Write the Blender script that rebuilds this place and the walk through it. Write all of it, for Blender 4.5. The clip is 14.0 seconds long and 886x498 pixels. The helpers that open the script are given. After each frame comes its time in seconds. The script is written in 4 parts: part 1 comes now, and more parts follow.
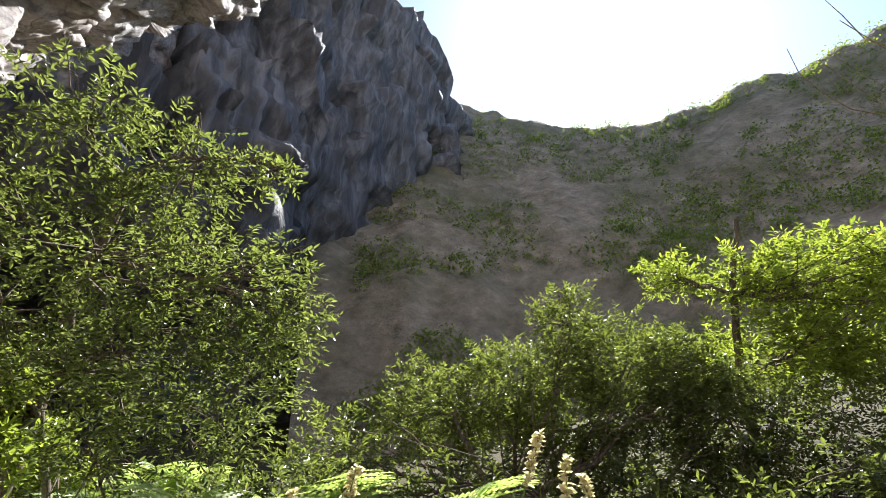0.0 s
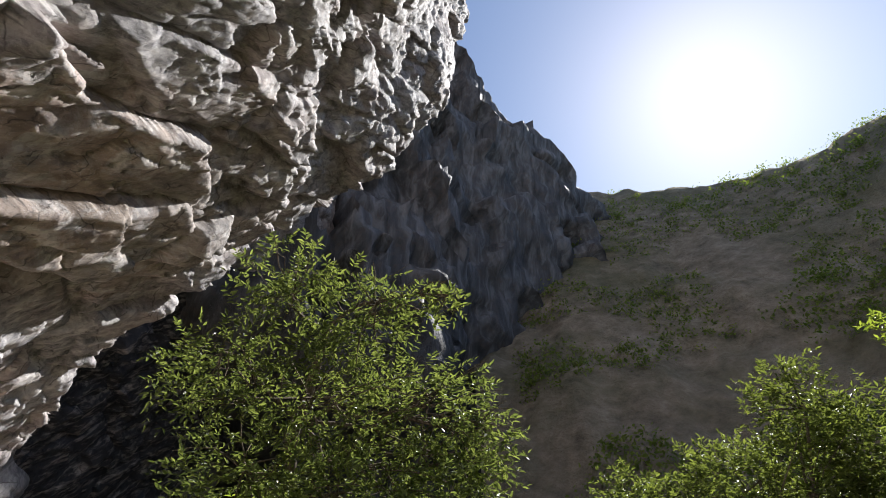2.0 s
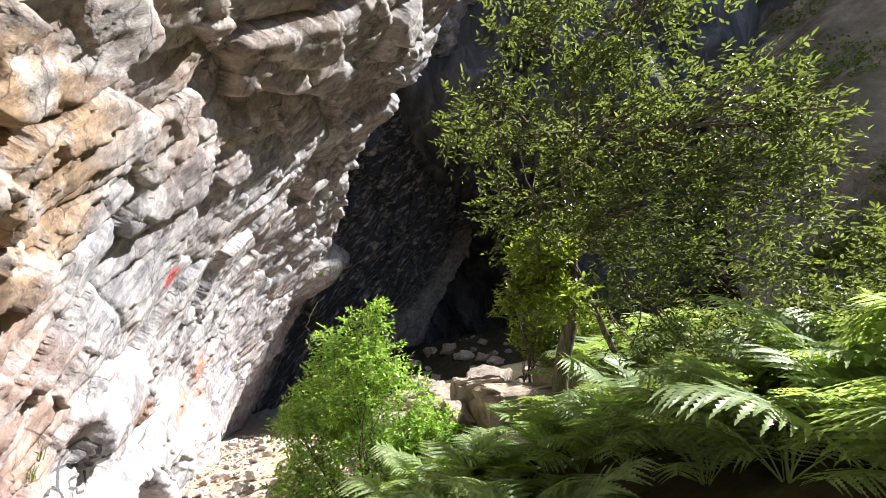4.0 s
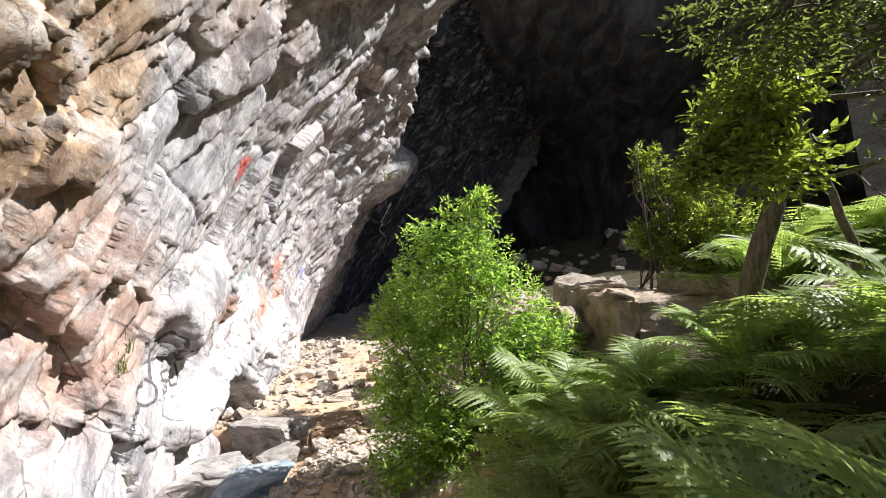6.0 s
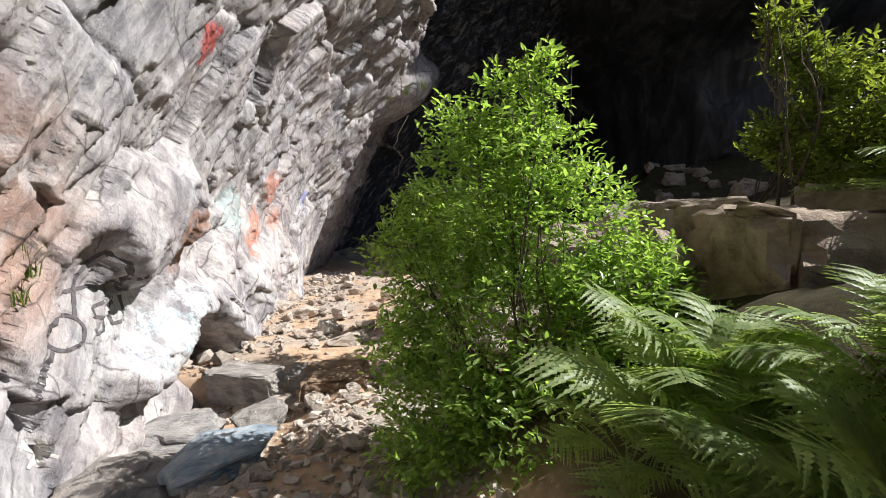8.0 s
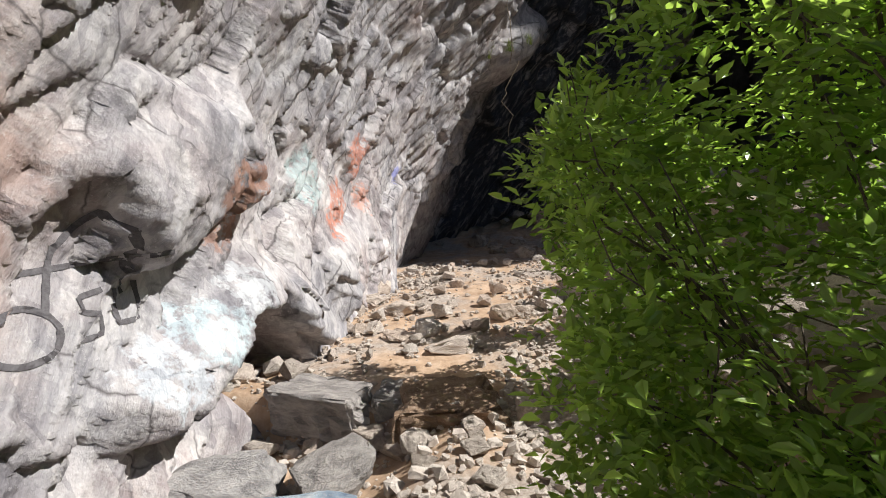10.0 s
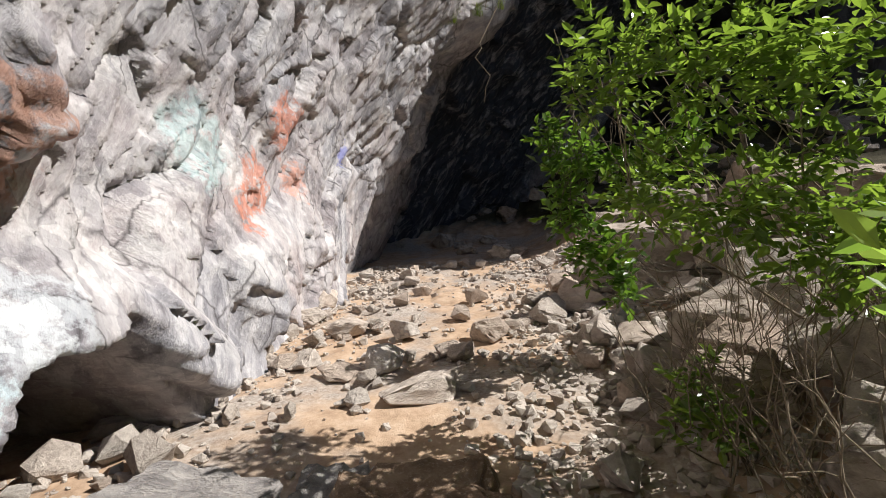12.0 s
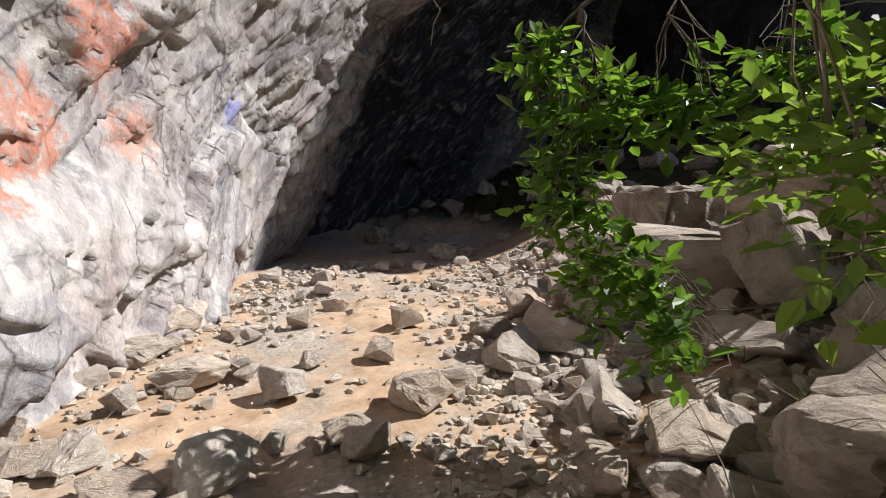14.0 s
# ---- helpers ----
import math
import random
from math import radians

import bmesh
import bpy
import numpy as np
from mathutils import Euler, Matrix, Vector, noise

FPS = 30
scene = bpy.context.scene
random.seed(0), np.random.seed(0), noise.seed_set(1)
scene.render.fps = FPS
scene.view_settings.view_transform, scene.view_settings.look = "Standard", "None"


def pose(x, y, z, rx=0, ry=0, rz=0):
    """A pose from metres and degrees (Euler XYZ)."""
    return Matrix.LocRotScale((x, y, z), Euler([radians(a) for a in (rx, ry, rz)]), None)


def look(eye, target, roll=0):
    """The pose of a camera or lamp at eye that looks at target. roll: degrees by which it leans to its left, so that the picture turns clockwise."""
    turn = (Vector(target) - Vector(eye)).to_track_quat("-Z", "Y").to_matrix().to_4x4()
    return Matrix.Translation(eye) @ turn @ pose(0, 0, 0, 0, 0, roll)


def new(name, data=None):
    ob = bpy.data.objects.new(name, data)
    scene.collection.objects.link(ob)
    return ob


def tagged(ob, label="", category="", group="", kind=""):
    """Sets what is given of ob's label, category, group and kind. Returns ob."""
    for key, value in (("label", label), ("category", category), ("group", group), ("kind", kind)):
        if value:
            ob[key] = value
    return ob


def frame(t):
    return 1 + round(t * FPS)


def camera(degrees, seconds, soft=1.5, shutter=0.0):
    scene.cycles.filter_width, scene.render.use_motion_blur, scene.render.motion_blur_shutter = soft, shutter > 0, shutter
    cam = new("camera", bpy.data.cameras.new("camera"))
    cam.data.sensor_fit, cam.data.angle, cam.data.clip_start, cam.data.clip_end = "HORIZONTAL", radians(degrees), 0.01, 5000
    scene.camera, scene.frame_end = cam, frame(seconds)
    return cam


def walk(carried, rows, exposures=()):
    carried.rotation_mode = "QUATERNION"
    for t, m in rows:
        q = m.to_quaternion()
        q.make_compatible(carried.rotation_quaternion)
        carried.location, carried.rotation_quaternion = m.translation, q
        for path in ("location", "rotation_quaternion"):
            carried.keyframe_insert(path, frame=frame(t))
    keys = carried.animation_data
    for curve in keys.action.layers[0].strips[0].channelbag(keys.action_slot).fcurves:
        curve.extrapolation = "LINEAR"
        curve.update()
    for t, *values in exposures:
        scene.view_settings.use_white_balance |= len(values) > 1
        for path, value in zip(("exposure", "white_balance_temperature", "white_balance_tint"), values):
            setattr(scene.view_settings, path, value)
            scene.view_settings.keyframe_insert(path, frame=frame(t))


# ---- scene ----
cam = camera(86.5, 14.0, soft=0.95)
METRES, EYE, TILT, LEAN, TURN = 10.0, 1.6, 24.0, 0.0, -55.0
ROWS = [
    (0.0, 0.0, 0.0, 0.0, 0.0, 0.0, -0.0),
    (0.5, -0.0019, -0.0031, 0.0014, 5.94, 6.79, 4.54),
    (1.0, -0.0029, -0.0058, 0.0046, 11.36, 12.63, 6.96),
    (1.5, -0.0034, -0.0063, 0.0051, 15.46, 15.43, 8.65),
    (2.0, -0.0086, -0.0084, 0.0027, 19.14, 14.44, 9.67),
    (2.5, -0.0146, -0.0114, -0.0001, 23.78, 8.44, 11.95),
    (3.0, -0.0202, -0.0157, -0.0083, 31.22, 0.92, 15.5),
    (3.5, -0.0312, -0.0234, -0.0105, 38.5, -2.86, 18.68),
    (4.0, -0.0597, -0.0348, -0.0122, 44.26, -6.43, 20.31),
    (6.5, -0.2359, -0.0137, -0.0552, 51.28, -15.84, 21.05),
    (7.0, -0.2811, -0.0002, -0.0746, 50.14, -18.36, 19.42),
    (7.5, -0.3179, 0.0178, -0.0954, 49.93, -20.53, 18.76),
    (8.0, -0.3544, 0.0391, -0.1131, 53.53, -20.45, 20.28),
    (8.5, -0.4024, 0.0478, -0.1365, 57.93, -19.49, 21.22),
    (11.0, -0.6406, 0.0971, -0.2077, 65.58, -15.79, 26.19),
    (11.5, -0.6818, 0.1081, -0.2221, 61.68, -17.39, 24.76),
    (12.0, -0.724, 0.1267, -0.2414, 58.94, -18.29, 24.52),
    (12.5, -0.769, 0.1446, -0.2531, 57.2, -19.37, 23.92),
    (13.0, -0.8014, 0.1685, -0.2618, 53.19, -22.31, 20.85),
    (13.5, -0.8414, 0.1972, -0.2866, 51.77, -22.18, 20.54),
    (14.0, -0.8802, 0.2193, -0.2973, 52.8, -21.33, 19.84),
]
EXPOSURES = [(0.0, 1.85), (1.0, 1.2), (2.4, 1.0), (3.0, 1.5), (4.0, 1.5), (7.0, 1.0), (10.0, 0.5), (14.0, 0.6)]
walk(cam, [(t, pose(0, 0, EYE, TILT, LEAN, TURN) @ pose(METRES * x, METRES * y, METRES * z, 90 + pitch, roll, yaw)) for t, x, y, z, yaw, pitch, roll in ROWS], EXPOSURES)

# ---------------------------------------------------------------- world, sun
SUN_AZ, SUN_EL = 78.0, 46.5
world = bpy.data.worlds.new("sky")
scene.world = world
world.use_nodes = True
_wn = world.node_tree.nodes
_sky = _wn.new("ShaderNodeTexSky")
_sky.sky_type = "NISHITA"
_sky.sun_disc = False
_sky.sun_elevation = radians(SUN_EL)
_sky.sun_rotation = radians(SUN_AZ)
_sky.air_density, _sky.dust_density, _sky.ozone_density = 1.0, 0.35, 1.8
_wn["Background"].inputs["Strength"].default_value = 0.085
world.node_tree.links.new(_sky.outputs["Color"], _wn["Background"].inputs["Color"])

SUN_WAY = Vector((math.cos(radians(SUN_EL)) * math.sin(radians(SUN_AZ)), math.cos(radians(SUN_EL)) * math.cos(radians(SUN_AZ)), math.sin(radians(SUN_EL))))
_sun = bpy.data.lights.new("sun", "SUN")
_sun.energy, _sun.angle, _sun.color = 4.6, radians(0.5), (1.0, 0.98, 0.95)
sun = new("sun", _sun)
sun.matrix_world = look(SUN_WAY * 60, (0, 0, 0))


# ---------------------------------------------------------------- noise on arrays
_rs = np.random.RandomState(7)
_TAB = _rs.rand(64, 64, 64)
_CELL = _rs.rand(32, 32, 32, 7)


def vnoise(p):
    """Smooth value noise from 0 to 1 at the points p (n, 3)."""
    i = np.floor(p).astype(int)
    f = p - i
    f = f * f * (3 - 2 * f)
    out = 0
    for a in (0, 1):
        for b in (0, 1):
            for c in (0, 1):
                w = (f[:, 0] if a else 1 - f[:, 0]) * (f[:, 1] if b else 1 - f[:, 1]) * (f[:, 2] if c else 1 - f[:, 2])
                out = out + w * _TAB[(i[:, 0] + a) % 64, (i[:, 1] + b) % 64, (i[:, 2] + c) % 64]
    return out


def fbm(p, octaves=4, gain=0.5):
    out, amp, tot = 0, 1.0, 0
    for k in range(octaves):
        out = out + amp * (vnoise(p * 2.03 ** k + 17.3 * k) - 0.5)
        tot += amp
        amp *= gain
    return out / tot * 2


def facets(p, tilt=1.0):
    """Broken rock: each cell has its own height and tilted plane. Returns the height and the distance to the nearest crack."""
    base = np.floor(p).astype(int)
    best = np.full(len(p), 9e9)
    second = np.full(len(p), 9e9)
    h = np.zeros(len(p))
    for a in (-1, 0, 1):
        for b in (-1, 0, 1):
            for c in (-1, 0, 1):
                i = base + (a, b, c)
                r = _CELL[i[:, 0] % 32, i[:, 1] % 32, i[:, 2] % 32]
                d = p - (i + 0.15 + 0.7 * r[:, :3])
                q = (d * d).sum(1)
                near = q < best
                second = np.where(near, best, np.minimum(second, q))
                hv = r[:, 3] - 0.5 + tilt * (d * (r[:, 4:7] - 0.5)).sum(1) * 1.6
                h = np.where(near, hv, h)
                best = np.where(near, q, best)
    return h, np.sqrt(second) - np.sqrt(best)


def smooth(x, a, b):
    t = np.clip((x - a) / (b - a), 0, 1)
    return t * t * (3 - 2 * t)


def spread(stops):
    """Grid lines from (place, spacing) stops, the spacing changing evenly between them."""
    xs, ds = zip(*stops)
    out = [xs[0]]
    while out[-1] < xs[-1]:
        out.append(out[-1] + float(np.interp(out[-1], xs, ds)))
    return np.array(out)


def grid_mesh(name, pts, nu, nv, material, flip=False, smooth_shade=True):
    me = bpy.data.meshes.new(name)
    a = np.arange(nu * nv).reshape(nu, nv)
    q = np.stack([a[:-1, :-1], a[1:, :-1], a[1:, 1:], a[:-1, 1:]], -1).reshape(-1, 4)
    if flip:
        q = q[:, ::-1]
    me.vertices.add(nu * nv)
    me.vertices.foreach_set("co", np.ascontiguousarray(pts, dtype=np.float32).ravel())
    me.loops.add(q.size)
    me.loops.foreach_set("vertex_index", q.ravel().astype(np.int32))
    me.polygons.add(len(q))
    me.polygons.foreach_set("loop_start", np.arange(0, q.size, 4, dtype=np.int32))
    me.polygons.foreach_set("use_smooth", np.full(len(q), smooth_shade))
    me.update(calc_edges=True)
    me.materials.append(material)
    return new(name, me)


def tri_mesh(name, verts, faces, material, smooth_shade=False):
    """A mesh of triangles from arrays."""
    me = bpy.data.meshes.new(name)
    faces = np.ascontiguousarray(faces, dtype=np.int32)
    me.vertices.add(len(verts))
    me.vertices.foreach_set("co", np.ascontiguousarray(verts, dtype=np.float32).ravel())
    me.loops.add(faces.size)
    me.loops.foreach_set("vertex_index", faces.ravel())
    me.polygons.add(len(faces))
    me.polygons.foreach_set("loop_start", np.arange(0, faces.size, 3, dtype=np.int32))
    me.polygons.foreach_set("use_smooth", np.full(len(faces), smooth_shade))
    me.update(calc_edges=True)
    me.materials.append(material)
    return me


# ---------------------------------------------------------------- materials
class Nodes:
    """A short hand for building a node material."""

    def __init__(self, name):
        self.mat = bpy.data.materials.new(name)
        self.mat.use_nodes = True
        self.tree = self.mat.node_tree
        self.bsdf = self.tree.nodes["Principled BSDF"]
        self.out = self.tree.nodes["Material Output"]
        self.coord = self.add("ShaderNodeNewGeometry").outputs["Position"]

    def add(self, kind, **values):
        n = self.tree.nodes.new(kind)
        for k, v in values.items():
            setattr(n, k, v)
        return n

    def link(self, a, b):
        self.tree.links.new(a, b)

    def map(self, scale=(1, 1, 1), rot=(0, 0, 0), src=None):
        m = self.add("ShaderNodeMapping")
        m.inputs["Scale"].default_value = scale
        m.inputs["Rotation"].default_value = [radians(a) for a in rot]
        self.link(src or self.coord, m.inputs["Vector"])
        return m.outputs["Vector"]

    def noise(self, scale, detail=5, rough=0.6, vec=None, distortion=0.0):
        n = self.add("ShaderNodeTexNoise")
        n.inputs["Scale"].default_value, n.inputs["Detail"].default_value = scale, detail
        n.inputs["Roughness"].default_value, n.inputs["Distortion"].default_value = rough, distortion
        self.link(vec or self.coord, n.inputs["Vector"])
        return n.outputs["Fac"]

    def cells(self, scale, vec=None, feature="F1", out="Distance"):
        n = self.add("ShaderNodeTexVoronoi", feature=feature)
        n.inputs["Scale"].default_value = scale
        self.link(vec or self.coord, n.inputs["Vector"])
        return n.outputs[out]

    def ramp(self, fac, stops):
        r = self.add("ShaderNodeValToRGB")
        e = r.color_ramp.elements
        while len(e) < len(stops):
            e.new(0.5)
        for el, (pos, col) in zip(e, stops):
            el.position = pos
            el.color = (*col, 1) if len(col) == 3 else col
        self.link(fac, r.inputs["Fac"])
        return r.outputs["Color"]

    def mix(self, fac, a, b, mode="MIX"):
        m = self.add("ShaderNodeMix", data_type="RGBA", blend_type=mode)
        for sock, v in ((m.inputs["Factor"], fac), (m.inputs["A"], a), (m.inputs["B"], b)):
            if isinstance(v, (int, float)):
                sock.default_value = v
            elif isinstance(v, tuple):
                sock.default_value = (*v, 1)
            else:
                self.link(v, sock)
        return m.outputs["Result"]

    def math(self, op, a, b=0.0):
        m = self.add("ShaderNodeMath", operation=op)
        for sock, v in zip(m.inputs, (a, b)):
            if isinstance(v, (int, float)):
                sock.default_value = v
            else:
                self.link(v, sock)
        return m.outputs[0]

    def spot(self, at, radius, soft=0.5, wobble=0.15, scale=6.0):
        """1 inside an uneven blot round a place in the world, 0 outside."""
        d = self.add("ShaderNodeVectorMath", operation="DISTANCE")
        self.link(self.map((0.3, 1, 1)), d.inputs[0])
        d.inputs[1].default_value = (at[0] * 0.3, at[1], at[2])
        n = self.math("MULTIPLY", self.math("SUBTRACT", self.noise(scale, 6, 0.7), 0.5), wobble * 4)
        v = self.math("ADD", d.outputs["Value"], n)
        m = self.add("ShaderNodeMapRange", interpolation_type="SMOOTHSTEP")
        m.inputs["From Min"].default_value, m.inputs["From Max"].default_value = radius * (1 - soft), radius
        m.inputs["To Min"].default_value, m.inputs["To Max"].default_value = 1, 0
        self.link(v, m.inputs["Value"])
        return m.outputs["Result"]

    def finish(self, color, rough=0.85, bump=None, strength=0.4, distance=0.02, spec=0.3):
        for sock, v in ((self.bsdf.inputs["Base Color"], color), (self.bsdf.inputs["Roughness"], rough)):
            if isinstance(v, tuple):
                sock.default_value = (*v, 1)
            elif isinstance(v, (int, float)):
                sock.default_value = v
            else:
                self.link(v, sock)
        self.bsdf.inputs["Specular IOR Level"].default_value = spec
        if bump is not None:
            b = self.add("ShaderNodeBump")
            b.inputs["Strength"].default_value, b.inputs["Distance"].default_value = strength, distance
            self.link(bump, b.inputs["Height"])
            self.link(b.outputs["Normal"], self.bsdf.inputs["Normal"])
        return self.mat


def mat_cliff():
    m = Nodes("banded_grey_limestone")
    # beds rise steeply along the wall
    bed = m.map((1, 1, 1), (33, 0, 0))
    strata = m.noise(1.0, 7, 0.62, m.map((3.0, 6.5, 0.9), (0, 0, 0), bed), 0.0)
    big = m.noise(0.55, 5, 0.6)
    mid = m.noise(3.2, 7, 0.65)
    fine = m.noise(26, 6, 0.7)
    streak = m.math("ADD", 0.5, m.math("MULTIPLY", m.math("SUBTRACT", m.noise(1.0, 6, 0.7, m.map((6.0, 19.0, 2.2), (0, 0, 0), bed), 0.0), 0.5), m.ramp(m.noise(0.9, 4, 0.6), [(0.4, (0.15, 0.15, 0.15)), (0.62, (1, 1, 1))])))
    lam = m.noise(1.0, 5, 0.72, m.map((10.0, 46.0, 6.0), (0, 0, 0), bed), 0.0)
    grey = m.ramp(m.math("ADD", m.math("ADD", m.math("MULTIPLY", strata, 0.55), m.math("MULTIPLY", lam, 0.15)), m.math("MULTIPLY", streak, 0.3)), [(0.34, (0.13, 0.13, 0.145)), (0.44, (0.30, 0.295, 0.31)), (0.53, (0.49, 0.48, 0.485)), (0.64, (0.69, 0.67, 0.66))])
    pink = m.ramp(m.math("ADD", m.math("ADD", m.math("MULTIPLY", mid, 0.4), m.math("MULTIPLY", lam, 0.25)), m.math("MULTIPLY", streak, 0.35)), [(0.35, (0.23, 0.17, 0.16)), (0.5, (0.46, 0.385, 0.365)), (0.64, (0.68, 0.62, 0.59))])
    col = m.mix(m.ramp(big, [(0.42, (0, 0, 0)), (0.62, (0.75, 0.75, 0.75))]), grey, pink)
    ochre = m.ramp(strata, [(0.3, (0.24, 0.14, 0.06)), (0.6, (0.46, 0.29, 0.14)), (0.8, (0.58, 0.42, 0.24))])
    col = m.mix(m.math("MULTIPLY", m.spot((-3.8, 4.9, 2.9), 2.0, 0.5, 0.3, 1.6), 0.8), col, ochre)
    col = m.mix(m.math("MULTIPLY", m.spot((-2.6, 7.2, 6.2), 3.2, 0.6, 0.5, 1.2), 0.6), col, m.ramp(mid, [(0.3, (0.24, 0.15, 0.10)), (0.65, (0.48, 0.36, 0.27))]))
    col = m.mix(m.math("MULTIPLY", m.spot((-1.0, 10.0, 8.9), 4.2, 0.6, 0.8, 0.9), 0.45), col, m.ramp(strata, [(0.3, (0.17, 0.13, 0.09)), (0.65, (0.42, 0.35, 0.27))]))
    col = m.mix(m.math("MULTIPLY", m.spot((-4.4, 6.2, 0.6), 1.7, 0.6, 0.3, 1.8), 0.6), col, (0.44, 0.24, 0.15))
    pale = m.ramp(m.noise(1.1, 6, 0.72, None, 0.8), [(0.5, (0, 0, 0)), (0.62, (0.7, 0.7, 0.7))])
    col = m.mix(pale, col, m.ramp(mid, [(0.35, (0.50, 0.49, 0.48)), (0.6, (0.74, 0.72, 0.70))]))
    smudge = m.ramp(m.noise(2.4, 6, 0.75, None, 0.5), [(0.53, (0, 0, 0)), (0.66, (0.6, 0.6, 0.6))])
    col = m.mix(smudge, col, (0.15, 0.145, 0.15))
    col = m.mix(m.math("MULTIPLY", m.math("GREATER_THAN", fine, 0.62), 0.35), col, (0.75, 0.74, 0.72))
    # shade of the inner wall painted in as blue-black, broken by paler bed streaks
    inner_shade = m.math("MULTIPLY", m.math("MAXIMUM", m.spot((-3.6, 23.5, 2.0), 6.2, 0.35, 0.4, 0.8), m.spot((1.0, 24.5, 8.5), 8.5, 0.3, 0.4, 0.8)), m.ramp(m.noise(1.0, 6, 0.68, m.map((2.2, 5.5, 0.7), (0, 0, 0), bed), 0.3), [(0.50, (1, 1, 1)), (0.64, (0.3, 0.3, 0.3))]))
    col = m.mix(m.math("MULTIPLY", inner_shade, 0.95), col, (0.028, 0.034, 0.05))
    # cracks
    shift = m.add("ShaderNodeVectorMath", operation="MULTIPLY_ADD")
    wob = m.add("ShaderNodeTexNoise")
    wob.inputs["Scale"].default_value, wob.inputs["Detail"].default_value = 2.2, 4
    m.link(m.coord, wob.inputs["Vector"])
    m.link(wob.outputs["Color"], shift.inputs[0])
    shift.inputs[1].default_value = (0.28, 0.28, 0.28)
    m.link(m.coord, shift.inputs[2])
    crack = m.ramp(m.cells(1.25, m.map((1, 1.6, 0.8), (33, 0, 0), shift.outputs[0]), "DISTANCE_TO_EDGE"), [(0.0, (1, 1, 1)), (0.022, (0, 0, 0))])
    crack = m.math("MULTIPLY", crack, m.ramp(m.noise(1.7, 3, 0.6), [(0.45, (0, 0, 0)), (0.55, (0.8, 0.8, 0.8))]))
    col = m.mix(crack, col, (0.07, 0.06, 0.06))
    # sprayed paint, worn
    worn = m.ramp(m.noise(9, 6, 0.7), [(0.40, (0, 0, 0)), (0.50, (1, 1, 1))])
    for at, rad, paint, k in PAINT:
        col = m.mix(m.math("MULTIPLY", m.math("MULTIPLY", m.spot(at, rad, 0.3, 0.16, 5.0), worn), k), col, paint)
    # angular chips and larger broken faces, each with a tone of its own
    chip = m.cells(7.0, m.map((1, 1.9, 0.6), (33, 0, 0), shift.outputs[0]), "F1", "Color")
    slab = m.cells(2.3, m.map((1, 1.7, 0.6), (33, 0, 0), shift.outputs[0]), "F1", "Color")
    tone = m.math("ADD", m.math("MULTIPLY", m.math("ADD", chip, 0.0), 0.5), m.math("MULTIPLY", m.math("ADD", slab, 0.0), 0.5))
    col = m.mix(1.0, col, m.ramp(tone, [(0.25, (0.66, 0.645, 0.665)), (0.5, (0.90, 0.885, 0.89)), (0.75, (1.04, 1.02, 1.01))]), "MULTIPLY")
    h = m.math("ADD", m.math("ADD", m.math("ADD", m.math("MULTIPLY", strata, 0.8), m.math("MULTIPLY", chip, 0.7)), m.math("MULTIPLY", streak, 0.45)), m.math("ADD", m.math("MULTIPLY", mid, 0.6), m.math("ADD", m.math("MULTIPLY", lam, 0.2), m.math("MULTIPLY", fine, 0.3))))
    return m.finish(col, m.ramp(mid, [(0.3, (0.62, 0.62, 0.62)), (0.7, (0.9, 0.9, 0.9))]), h, 0.75, 0.055, 0.3)


def mat_dark_cliff():
    m = Nodes("shade_darkened_rock")
    # cave shade put into the rock colour, well below the sunlit wall's tones
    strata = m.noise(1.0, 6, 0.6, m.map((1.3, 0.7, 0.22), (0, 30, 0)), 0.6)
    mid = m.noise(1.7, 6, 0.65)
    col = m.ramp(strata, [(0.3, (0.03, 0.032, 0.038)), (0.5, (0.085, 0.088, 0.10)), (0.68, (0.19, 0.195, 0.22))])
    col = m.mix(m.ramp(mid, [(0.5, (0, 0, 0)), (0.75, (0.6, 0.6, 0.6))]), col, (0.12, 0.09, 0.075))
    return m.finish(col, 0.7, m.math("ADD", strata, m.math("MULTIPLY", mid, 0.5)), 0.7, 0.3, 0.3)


def mat_hill():
    m = Nodes("wooded_hillside")
    big = m.noise(0.09, 6, 0.65)
    mid = m.noise(0.6, 6, 0.7)
    # browns lifted to stand in for the veiling glare towards the sun
    col = m.ramp(mid, [(0.3, (0.13, 0.11, 0.08)), (0.55, (0.27, 0.23, 0.175)), (0.75, (0.40, 0.35, 0.28))])
    col = m.mix(m.ramp(big, [(0.45, (0, 0, 0)), (0.65, (0.7, 0.7, 0.7))]), col, (0.11, 0.11, 0.06))
    return m.finish(col, 0.95, mid, 0.8, 0.8, 0.1)


